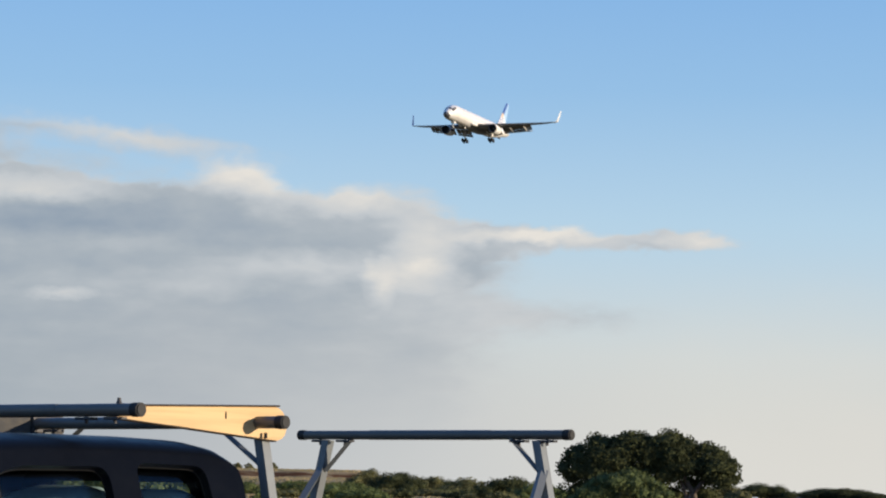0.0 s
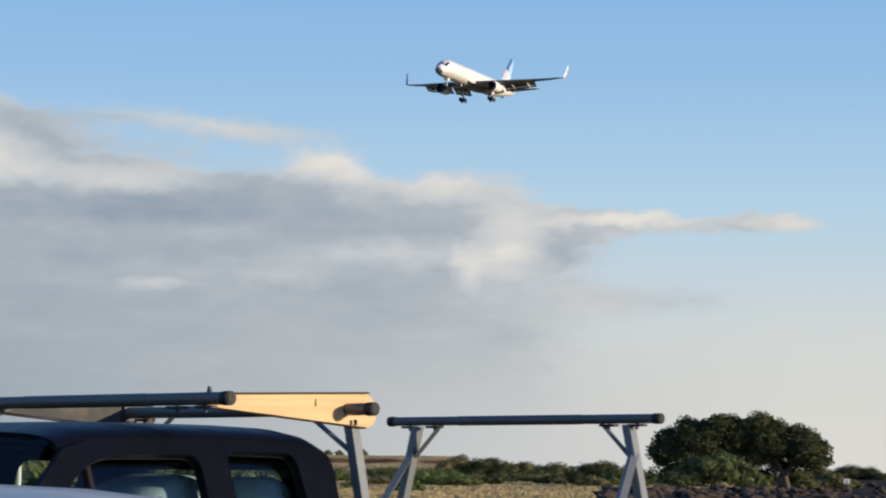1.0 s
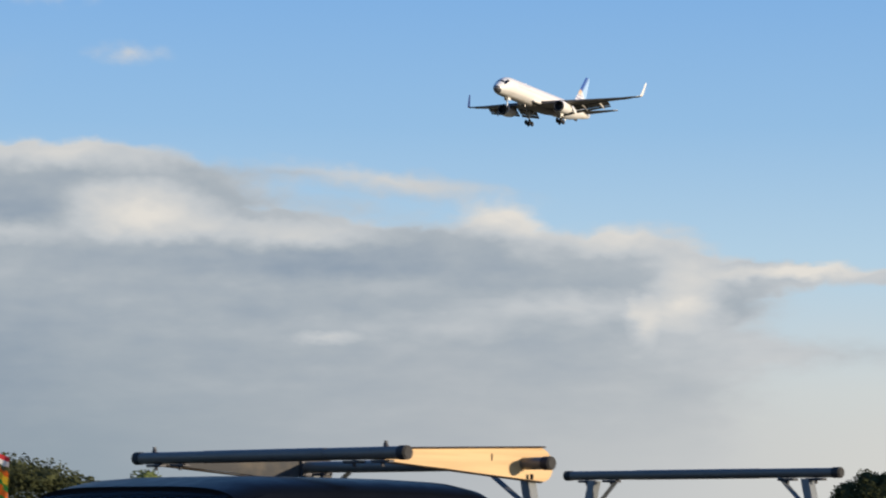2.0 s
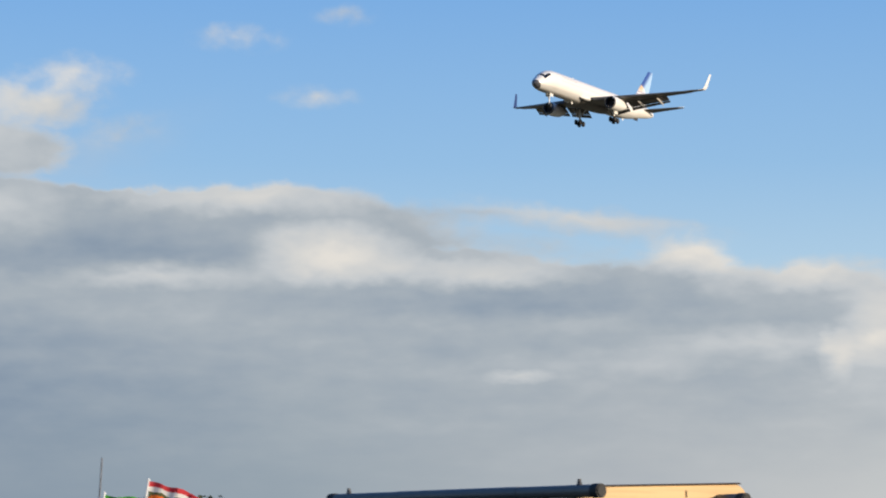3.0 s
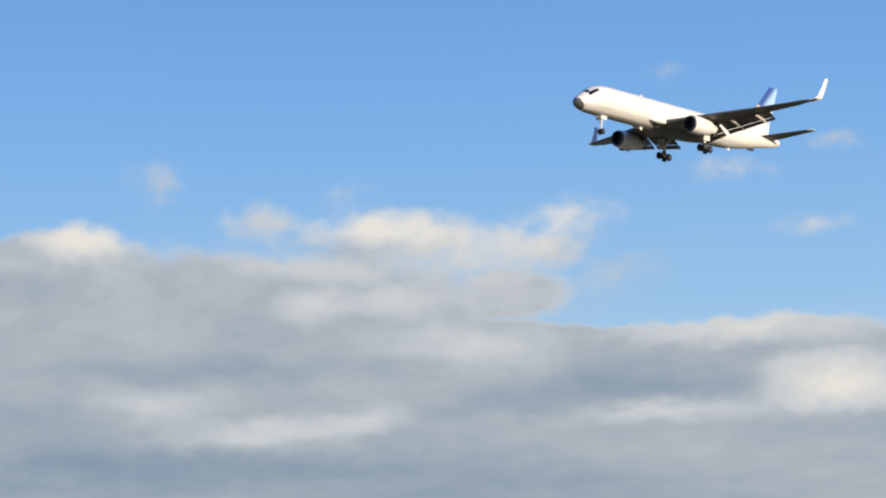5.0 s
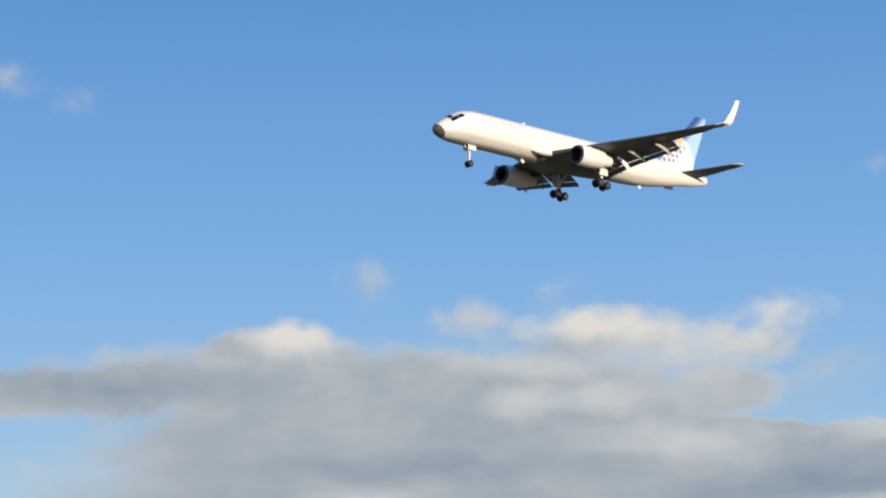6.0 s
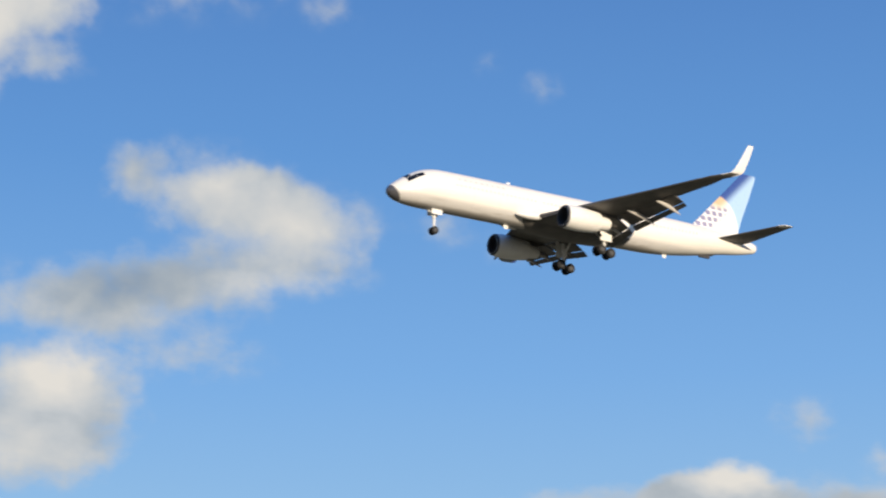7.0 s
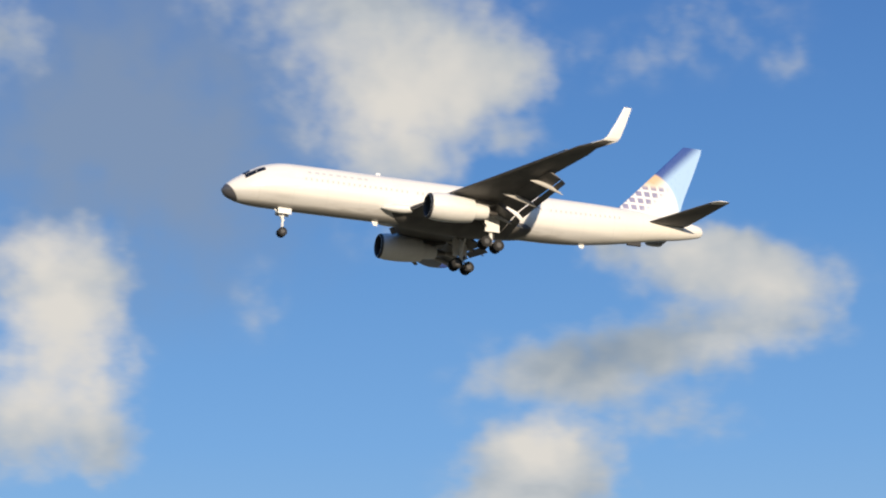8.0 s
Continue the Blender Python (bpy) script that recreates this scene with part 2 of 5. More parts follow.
def ramp(value, lo, hi, stops):
    n = W.add("ShaderNodeValToRGB")
    W.put(n.inputs[0], W.span(value, lo, hi, kind="LINEAR"))
    for e in list(n.color_ramp.elements)[1:]:
        n.color_ramp.elements.remove(e)
    for i, (at, col) in enumerate(stops):
        e = n.color_ramp.elements[0] if i == 0 else n.color_ramp.elements.new((at - lo) / (hi - lo))
        e.position, e.color = (at - lo) / (hi - lo), (*col, 1)
    return n.outputs[0]


air = ramp(elevation, -2, 42, [(0, (0.64, 0.64, 0.61)), (3, (0.63, 0.69, 0.71)), (6, (0.48, 0.66, 0.81)), (9, (0.315, 0.535, 0.80)),
                               (13, (0.205, 0.43, 0.79)), (18, (0.125, 0.315, 0.68)), (23, (0.085, 0.225, 0.56)), (40, (0.06, 0.17, 0.45))])
clear = W.mix(0.85, W.vec("SCALE", sky.outputs[0], scale=0.10), air)
haze_colour = ramp(azimuth, -30, 60, [(-20, (0.68, 0.66, 0.61)), (-6, (0.65, 0.64, 0.60)), (0, (0.555, 0.565, 0.56)), (6, (0.435, 0.46, 0.482)),
                                      (14, (0.275, 0.335, 0.388)), (24, (0.195, 0.262, 0.345)), (50, (0.28, 0.36, 0.45))])
streak_chart = W.add("ShaderNodeCombineXYZ")
W.put(streak_chart.inputs[0], W.math("MULTIPLY", azimuth, 0.5)), W.put(streak_chart.inputs[1], tall)
streak = W.noise(streak_chart.outputs[0], 0.8, 3.0, 0.42)
tone = W.math("ADD", W.math("MULTIPLY_ADD", streak, 0.30, 0.26), W.math("MULTIPLY_ADD", rough, 0.16, -0.08))
tone = W.math("ADD", tone, W.span(shape, 0.4, 1.5, 0.14, 0.0))
tone = W.math("ADD", tone, W.math("MULTIPLY", fields["lit"], 0.45))
tone = W.math("SUBTRACT", tone, W.math("MULTIPLY", fields["dim"], 0.30))
tone = W.math("MULTIPLY_ADD", high, W.math("MULTIPLY_ADD", rough, 0.18, 0.02), tone)
cloud = W.add("ShaderNodeValToRGB")
W.put(cloud.inputs[0], tone)
cloud.color_ramp.elements[0].position, cloud.color_ramp.elements[0].color = 0.0, (0.165, 0.23, 0.33, 1)
cloud.color_ramp.elements[1].position, cloud.color_ramp.elements[1].color = 1.0, (0.725, 0.695, 0.645, 1)
for at, col in ((0.20, (0.258, 0.322, 0.40, 1)), (0.42, (0.372, 0.42, 0.465, 1)), (0.62, (0.51, 0.54, 0.565, 1))):
    cloud.color_ramp.elements.new(at).color = col
# thin grey film of high cloud
film = W.span(W.math("MULTIPLY", fields["film"], W.math("MULTIPLY_ADD", W.math("ADD", grain, W.math("MULTIPLY_ADD", rough, 0.3, -0.15)), 1.8, 0.1)), 0.0, 2.0, 0.0, 0.75)
sky_colour = W.mix(film, clear, W.mix(W.span(elevation, 12.0, 16.0), (0.40, 0.50, 0.62, 1), (0.24, 0.305, 0.415, 1)))
sky_colour = W.mix(cover, sky_colour, cloud.outputs[0])
veil = W.math("MULTIPLY", haze, W.math("SUBTRACT", 1.0, W.math("MULTIPLY", W.math("MINIMUM", fields["lit"], 1.0), 0.5)))
sky_colour = W.mix(veil, sky_colour, haze_colour)
background = W.add("ShaderNodeBackground")
W.put(background.inputs[0], sky_colour)
W.put(W.add("ShaderNodeOutputWorld").inputs[0], background.outputs[0])

# ---- materials ----


def surface(name, colour, rough=0.6, metal=0.0, spread=0.15, scale=3.0, bump=0.0, bump_scale=40.0, coat=0.0, second=None):
    """A node material with variation at two scales; second: a colour of stains and patches."""
    m = bpy.data.materials.new(name)
    m.use_nodes = True
    N = Net(m.node_tree)
    b = m.node_tree.nodes["Principled BSDF"]
    place = N.add("ShaderNodeTexCoord").outputs["Object"]
    big, fine = N.noise(place, scale, 4.0), N.noise(place, scale * 9, 3.0)
    tone = N.math("ADD", N.math("MULTIPLY_ADD", big, 2 * spread, 1 - spread), N.math("MULTIPLY_ADD", fine, spread, -spread / 2))
    base = (*colour, 1)
    if second:
        base = N.mix(N.span(big, 0.42, 0.62), base, (*second, 1))
    tint = N.vec("SCALE", base, scale=tone)
    N.put(b.inputs["Base Color"], tint)
    N.put(b.inputs["Roughness"], N.math("MULTIPLY_ADD", fine, 0.2, rough - 0.1, clamp=True))
    b.inputs["Metallic"].default_value, b.inputs["Coat Weight"].default_value = metal, coat
    if bump:
        n = N.add("ShaderNodeBump")
        n.inputs["Strength"].default_value, n.inputs["Distance"].default_value = bump, 0.02
        N.put(n.inputs["Height"], N.noise(place, bump_scale, 5.0))
        N.put(b.inputs["Normal"], n.outputs[0])
    return m


def part(name, bm, material, parent=None, label=""):
    """Links a bmesh as one mesh object, under a thing or a part."""
    me = bpy.data.meshes.new(name)
    bm.to_mesh(me)
    bm.free()
    if material:
        me.materials.append(material)
    ob = new(name, me)
    ob.parent = parent
    return tagged(ob, label)


def smooth(bm, angle=40):
    bm.normal_update()
    for f in bm.faces:
        f.smooth = True
    for e in bm.edges:
        if len(e.link_faces) == 2 and e.calc_face_angle(0) > radians(angle):
            e.smooth = False
    return bm


def curve(points, s):
    """Smooth interpolation through rows of (s, a, b, ...)."""
    i = 0
    while i < len(points) - 2 and s > points[i + 1][0]:
        i += 1
    p1, p2 = np.array(points[i]), np.array(points[i + 1])
    p0 = np.array(points[i - 1]) if i else 2 * p1 - p2
    p3 = np.array(points[i + 2]) if i + 2 < len(points) else 2 * p2 - p1
    h = p2[0] - p1[0]
    u = (s - p1[0]) / h
    m1, m2 = (p2 - p0) / (p2[0] - p0[0]) * h, (p3 - p1) / (p3[0] - p1[0]) * h
    return ((2 * u**3 - 3 * u**2 + 1) * p1 + (u**3 - 2 * u**2 + u) * m1 + (-2 * u**3 + 3 * u**2) * p2 + (u**3 - u**2) * m2)[1:]


def loft(rings, cap=True, closed=True, bm=None):
    """A skin over rings of points, all with the same count."""
    bm = bm or bmesh.new()
    rows = [[bm.verts.new(p) for p in ring] for ring in rings]
    n = len(rows[0])
    for a, b in zip(rows, rows[1:]):
        for i in range(n if closed else n - 1):
            j = (i + 1) % n
            bm.faces.new((a[i], a[j], b[j], b[i]))
    if cap:
        bm.faces.new(rows[0][::-1]), bm.faces.new(rows[-1])
    bmesh.ops.recalc_face_normals(bm, faces=bm.faces)
    return bm


def box(x0, x1, y0, y1, z0, z1, bevel=0.0, bm=None):
    own = bmesh.new()
    bmesh.ops.create_cube(own, size=1, matrix=Matrix.LocRotScale(((x0 + x1) / 2, (y0 + y1) / 2, (z0 + z1) / 2), None, (x1 - x0, y1 - y0, z1 - z0)))
    if bevel:
        bmesh.ops.bevel(own, geom=own.edges[:], offset=bevel, segments=2, affect="EDGES", profile=0.6)
    return merge(own, bm)


def merge(own, bm):
    if bm is None:
        return own
    me = bpy.data.meshes.new("scrap")
    own.to_mesh(me)
    own.free()
    bm.from_mesh(me)
    bpy.data.meshes.remove(me)
    return bm


def rod(a, b, r, sides=12, r2=None, bm=None, flat=1.0, bevel=0.0):
    """A round or flattened bar from a to b."""
    a, b = Vector(a), Vector(b)
    own = bmesh.new()
    turn = (b - a).to_track_quat("Z", "Y").to_matrix().to_4x4()
    bmesh.ops.create_cone(own, cap_ends=True, segments=sides, radius1=r, radius2=r if r2 is None else r2, depth=(b - a).length,
                          matrix=Matrix.Translation((a + b) / 2) @ turn @ Matrix.Diagonal((1, flat, 1, 1)))
    if bevel:
        rim = [e for e in own.edges if sum(len(f.verts) > 4 for f in e.link_faces) == 1]
        bmesh.ops.bevel(own, geom=rim, offset=bevel, segments=2, affect="EDGES")
    smooth(own)
    return merge(own, bm)

# ---- the airliner ----
FUSELAGE = [
    (0.0, -0.86, 0.03, 0.03), (0.25, -0.84, 0.48, 0.44), (0.8, -0.74, 0.90, 0.84), (1.6, -0.57, 1.27, 1.24), (2.6, -0.32, 1.60, 1.62),
    (3.6, -0.09, 1.79, 1.90), (5.0, 0.08, 1.91, 2.08), (6.5, 0.12, 1.94, 2.14), (18.0, 0.12, 1.94, 2.14), (30.0, 0.12, 1.94, 2.14),
    (33.0, 0.18, 1.91, 2.09), (36.0, 0.33, 1.78, 1.92), (39.0, 0.53, 1.52, 1.64), (42.0, 0.72, 1.13, 1.26), (44.5, 0.82, 0.86, 0.98),
    (46.2, 0.86, 0.58, 0.66), (46.8, 0.87, 0.42, 0.48), (46.97, 0.87, 0.26, 0.30),
]


def airliner_paint():
    """White above, grey belly with painted-in shade lowest down, a dark radome and thin panel joints."""
    m = surface("airliner_paint", (0.82, 0.795, 0.745), 0.32, 0.0, 0.05, 0.5, coat=0.3)
    N = Net(m.node_tree)
    b = m.node_tree.nodes["Principled BSDF"]
    old = b.inputs["Base Color"].links[0].from_socket
    s = N.add("ShaderNodeSeparateXYZ")
    N.put(s.inputs[0], N.add("ShaderNodeTexCoord").outputs["Object"])
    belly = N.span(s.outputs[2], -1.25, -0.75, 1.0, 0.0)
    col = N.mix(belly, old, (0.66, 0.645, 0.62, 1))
    # lowest strip darkened by height: underside shade mixed into the paint colour
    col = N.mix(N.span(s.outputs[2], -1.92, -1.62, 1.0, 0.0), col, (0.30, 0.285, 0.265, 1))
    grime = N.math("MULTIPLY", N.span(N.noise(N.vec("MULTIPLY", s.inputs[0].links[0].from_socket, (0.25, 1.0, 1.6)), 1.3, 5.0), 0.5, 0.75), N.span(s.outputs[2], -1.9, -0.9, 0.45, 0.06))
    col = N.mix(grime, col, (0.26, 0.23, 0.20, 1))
    col = N.mix(N.span(N.math("MULTIPLY_ADD", s.outputs[2], -0.75, s.outputs[0]), -0.15, -0.05), col, (0.09, 0.09, 0.10, 1))
    joint = N.math("LESS_THAN", N.math("FRACT", N.math("MULTIPLY", s.outputs[0], 1 / 3.1)), 0.012)
    col = N.mix(N.math("MULTIPLY", joint, 0.15), col, (0.2, 0.2, 0.2, 1))
    N.put(b.inputs["Base Color"], col)
    return m


def fin_paint():
    """Blue fading aft to pale, over a white globe with a gold rim and blue lattice."""
    m = surface("fin_paint", (0.82, 0.82, 0.80), 0.3, 0.0, 0.04, 0.5, coat=0.3)
    N = Net(m.node_tree)
    b = m.node_tree.nodes["Principled BSDF"]
    white = b.inputs["Base Color"].links[0].from_socket
    s = N.add("ShaderNodeSeparateXYZ")
    N.put(s.inputs[0], N.add("ShaderNodeTexCoord").outputs["Object"])
    aft, z = N.math("MULTIPLY", s.outputs[0], -1.0), s.outputs[2]
    # distance behind the leading edge at this height
    back = N.math("SUBTRACT", aft, N.math("MULTIPLY_ADD", z, 1.02, 36.0))
    blue = N.mix(N.span(back, 0.5, 2.1), (0.04, 0.085, 0.30, 1), (0.40, 0.58, 0.82, 1))
    da, dz = N.math("SUBTRACT", aft, 40.6), N.math("SUBTRACT", z, 2.4)
    r = N.math("SQRT", N.math("ADD", N.math("MULTIPLY", da, da), N.math("MULTIPLY", dz, dz)))
    inside = N.span(r, 3.85, 4.15, 1.0, 0.0)
    fa = N.math("ABSOLUTE", N.math("SUBTRACT", N.math("FRACT", N.math("MULTIPLY_ADD", z, 0.25, N.math("MULTIPLY", aft, 1.2))), 0.5))
    fz = N.math("ABSOLUTE", N.math("SUBTRACT", N.math("FRACT", N.math("MULTIPLY", z, 1.4)), 0.5))
    lattice = N.math("MULTIPLY", N.span(fa, 0.28, 0.42, 1.0, 0.0), N.span(fz, 0.28, 0.42, 1.0, 0.0))
    lattice = N.math("MULTIPLY", lattice, N.span(back, 2.0, 3.2, 1.0, 0.0))
    low = N.math("MULTIPLY", lattice, N.span(z, 4.5, 5.1, 1.0, 0.0))
    globe = N.mix(low, white, (0.27, 0.26, 0.40, 1))
    rim = N.math("MULTIPLY", N.span(r, 1.9, 3.2), N.span(back, 0.6, 2.2, 1.0, 0.0))
    rim = N.math("MULTIPLY", rim, N.span(z, 3.6, 5.2))
    globe = N.mix(rim, globe, (0.66, 0.47, 0.29, 1))
    N.put(b.inputs["Base Color"], N.mix(inside, blue, globe))
    return m


def foil(chord, thick, count=14):
    """A wing section as (aft, up) pairs: nose at 0, upper side first, back along the lower one."""
    top = []
    for i in range(count + 1):
        u = (1 - math.cos(math.pi * i / count)) / 2
        top.append((u * chord, 5 * thick * chord * (0.2969 * math.sqrt(u) - 0.126 * u - 0.3516 * u**2 + 0.2843 * u**3 - 0.1036 * u**4)))
    return top + [(a, -0.75 * h) for a, h in top[-2:0:-1]]


def panel_wing(stations, flat_side=1.0):
    """Lofts foils; stations: (lead s, y, z, chord, thickness, lean) where lean turns the section from level to upright."""
    rings = []
    for s, y, z, c, th, lean in stations:
        cl, sl = math.cos(radians(lean)), math.sin(radians(lean))
        rings.append([(-(s + a), flat_side * (y - h * sl), z + h * cl) for a, h in foil(c, th)])
    return smooth(loft(rings), 50)


def wheel(parent, name, x, y, z, r, w, rubber, metal):
    ob = part(name, rod((0, -w / 2, 0), (0, w / 2, 0), r, 28, bevel=w * 0.22), rubber, parent)
    ob.location = (x, y, z)
    part("rim", rod((0, -w / 2 - 0.01, 0), (0, w / 2 + 0.01, 0), r * 0.5, 18, bevel=0.02), metal, ob)
    return ob


def build_airliner():
    paint, fin_mat = airliner_paint(), fin_paint()
    white = surface("gear_white", (0.78, 0.77, 0.74), 0.4, 0.0, 0.08, 2.0)
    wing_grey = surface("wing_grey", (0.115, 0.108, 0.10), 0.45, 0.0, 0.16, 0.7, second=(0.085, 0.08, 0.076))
    fairing_grey = surface("fairing_grey", (0.48, 0.46, 0.43), 0.45, 0.0, 0.1, 1.5)
    dark = surface("dark_bay", (0.035, 0.035, 0.04), 0.7, 0.0, 0.2, 3.0)
    pane_mat = surface("cockpit_glass", (0.012, 0.013, 0.016), 0.08, 0.0, 0.1, 3.0)
    navy = surface("winglet_blue", (0.03, 0.05, 0.15), 0.35, 0.0, 0.1, 2.0)
    port = surface("cabin_window_grey", (0.56, 0.56, 0.56), 0.25, 0.0, 0.1, 3.0)
    rubber = surface("aircraft_rubber", (0.013, 0.013, 0.014), 0.8, 0.0, 0.2, 5.0)
    steel = surface("gear_steel", (0.07, 0.07, 0.075), 0.6, 0.3, 0.1, 5.0)
    hot = surface("exhaust_metal", (0.23, 0.21, 0.19), 0.4, 0.9, 0.15, 3.0)
    pale = surface("livery_ink", (0.58, 0.585, 0.60), 0.5, 0.0, 0.05, 3.0)
    thing = tagged(new("airliner"), "white twin-engine jet airliner with blue tail, wheels down on approach", "airplane")
    thing.empty_display_size = 1
    # body
    rings = []
    steps = [0, 0.05, 0.12, 0.25, 0.5, 0.8, 1.2, 1.6, 2.1, 2.6, 3.1, 3.6, 4.3, 5, 5.7, 6.5] + [8 + i for i in range(23)] + [31 + 0.75 * i for i in range(21)] + [46.4, 46.6, 46.8, 46.9, 46.97]
    for s in steps:
        zc, ry, rz = curve(FUSELAGE, s)
        rings.append([(-s, ry * math.sin(2 * math.pi * i / 48), zc + rz * math.cos(2 * math.pi * i / 48)) for i in range(48)])
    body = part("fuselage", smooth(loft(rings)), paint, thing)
    # belly fairing under the wing root
    rings = []
    for i in range(15):
        u = i / 14
        s, k = 15.0 + 14.5 * u, math.sin(math.pi * u) ** 0.5 if 0 < u < 1 else 0.02
        rings.append([(-s, (1.2 + 0.95 * k) * math.sin(2 * math.pi * j / 24), -1.25 + (0.35 + 0.75 * k) * math.cos(2 * math.pi * j / 24)) for j in range(24)])
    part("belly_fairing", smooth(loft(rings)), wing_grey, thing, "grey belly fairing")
    # pale gloves where the wing's leading edge meets the body
    for side in (1, -1):
        rings = []
        for i in range(13):
            u = i / 12
            k = max(0.04, math.sin(math.pi * u) ** 0.7)
            rings.append([(-(14.3 + 3.6 * u), side * (1.75 + 0.55 * u) + 0.45 * k * math.sin(math.pi * j / 8), -1.22 + 0.40 * k * math.cos(math.pi * j / 8)) for j in range(16)])
        part("wing_glove", smooth(loft(rings)), white, thing, "pale wing root glove")
    # cockpit and cabin windows, just proud of the skin

    def skin(s, angle, out=0.012):
        zc, ry, rz = curve(FUSELAGE, s)
        return Vector((-s, (ry + out) * math.sin(radians(angle)), zc + (rz + out) * math.cos(radians(angle))))

    for side in (1, -1):
        for (s0, s1), (a0, a1), (b0, b1) in (((1.74, 2.32), (3, 40), (3, 37)), ((1.82, 2.8), (42, 66), (38, 59)), ((2.83, 3.6), (38, 58), (41, 56))):
            rows = [[skin(s0 + (s1 - s0) * u / 4, side * ((1 - u / 4) * (a0 + (a1 - a0) * v / 5) + u / 4 * (b0 + (b1 - b0) * v / 5)) * (1.0)) for v in range(6)] for u in range(5)]
            bm = loft(rows, False, False)
            part("cockpit_window", smooth(bm), pane_mat, thing, "dark cockpit window pane")
        pane = None
        for k in range(62):
            s = 7.2 + k * 0.5
            if 17.0 < s < 17.6 or abs(s - 30.2) < 0.3:
                continue
            if pane is None:
                bm = loft([[skin(s + ds, side * a, 0.008) - skin(s, side * 80, 0.0) for a in (76.5, 78.5, 82, 84)] for ds in (-0.09, 0.0, 0.09)], False, False)
                first = part("cabin_window", smooth(bm), port, thing)
                pane = first
            else:
                first = new("cabin_window", pane.data)
                first.parent = thing
            first.location = skin(s, side * 80, 0.0)
        # blurred lettering as plain bars, on the white above the windows
        for k in range(9):
            s = 7.4 + k * 0.66
            part("livery_bar", loft([[skin(s + ds, side * a, 0.01) for a in (56, 60, 64)] for ds in (0, 0.17, 0.34 + 0.1 * (k % 3 == 1))], False, False), pale, thing, "faint unreadable lettering on the fuselage")
        for s in (6.1, 14.9, 32.6):
            part("cabin_door", loft([[skin(s + ds, side * a, 0.006) for a in (62, 74, 86, 98, 108)] for ds in (0, 0.42, 0.84)], False, False), white, thing)
    # wings
    wings = []
    for side, name in ((1, "wing_left"), (-1, "wing_right")):
        main = [
            (15.6, 1.0, -1.35, 9.3, 0.13, 0), (16.4, 1.9, -1.28, 8.6, 0.13, 0), (18.9, 6.5, -0.80, 6.0, 0.12, 0), (19.9, 8.3, -0.60, 5.1, 0.115, 0),
            (22.5, 13.0, -0.16, 3.6, 0.11, 0), (25.0, 17.4, 0.32, 2.35, 0.10, 0), (25.9, 18.7, 0.56, 1.75, 0.10, 3),
        ]
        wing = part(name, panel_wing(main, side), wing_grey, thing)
        wings.append(wing)
        tip = [(25.9, 18.7, 0.56, 1.75, 0.10, 3), (26.75, 19.5, 0.70, 1.55, 0.09, 8), (27.6, 19.98, 0.94, 1.35, 0.085, 35), (28.0, 20.1, 1.28, 1.2, 0.085, 68), (28.7, 20.3, 2.5, 0.95, 0.08, 76), (29.4, 20.52, 3.92, 0.68, 0.08, 78)]
        winglet = part("winglet", panel_wing(tip, side), white, wing, "upturned winglet, white outside and dark blue inside")
        winglet.data.materials.append(navy)
        winglet.data.materials.append(wing_grey)
        for f in winglet.data.polygons:
            if f.normal.y * side < -0.3:
                f.material_index = 1
            if f.center.z < 0.80:
                f.material_index = 2
        # flaps hang down behind the wing in two spans
        for (sa, ya, za, ca), (sb, yb, zb, cb) in (((23.7, 2.1, -1.45, 2.2), (23.7, 6.1, -1.02, 2.0)), ((23.8, 6.6, -0.92, 1.95), (25.35, 13.8, -0.22, 1.4))):
            rings = []
            for s, y, z, c in ((sa, ya, za, ca), (sb, yb, zb, cb)):
                rings.append([(-(s + a * 0.82 + h * 0.5), side * y, z - a * 0.42 + h * 0.82) for a, h in foil(c, 0.12, 8)])
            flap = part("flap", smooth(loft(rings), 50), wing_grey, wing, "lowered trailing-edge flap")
            rings = []
            for s, y, z, c in ((sa, ya, za, ca), (sb, yb, zb, cb)):
                rings.append([(-(s + c * 0.86 + a * 0.62), side * y, z - c * 0.44 - a * 0.62 + h * 0.6) for a, h in foil(c * 0.38, 0.12, 8)])
            part("aft_flap", smooth(loft(rings), 50), wing_grey, flap)
        for y, s0, z0, ln in ((4.6, 22.9, -1.55, 3.9), (8.9, 23.0, -1.05, 3.7), (12.3, 24.2, -0.72, 3.1)):
            rings = []
            for i in range(11):
                u = i / 10
                k = max(0.05, math.sin(math.pi * min(1, u * 1.02)) ** 0.6)
                rings.append([(-(s0 + ln * u), side * y + 0.13 * k * math.sin(math.pi * j / 6), z0 - 0.95 * u**1.7 + 0.23 * k * math.cos(math.pi * j / 6)) for j in range(12)])
            part("flap_track_fairing", smooth(loft(rings)), fairing_grey, wing, "pale flap track fairing")
        # slats in front of the leading edge
        for (s0, y0, z0, c0), (s1, y1, z1, c1) in (((17.0, 3.0, -1.32, 0.9), (18.0, 5.2, -1.12, 0.8)), ((18.9, 7.6, -0.92, 0.75), (25.0, 18.2, 0.32, 0.42))):
            rings = []
            for s, y, z, c in ((s0, y0, z0, c0), (s1, y1, z1, c1)):
                rings.append([(-(s - c * 0.25 + a * 0.9), side * y, z + a * 0.3 + h - c * 0.2) for a, h in foil(c, 0.16, 8)])
            part("slat", smooth(loft(rings), 50), wing_grey, wing, "extended leading-edge slat")
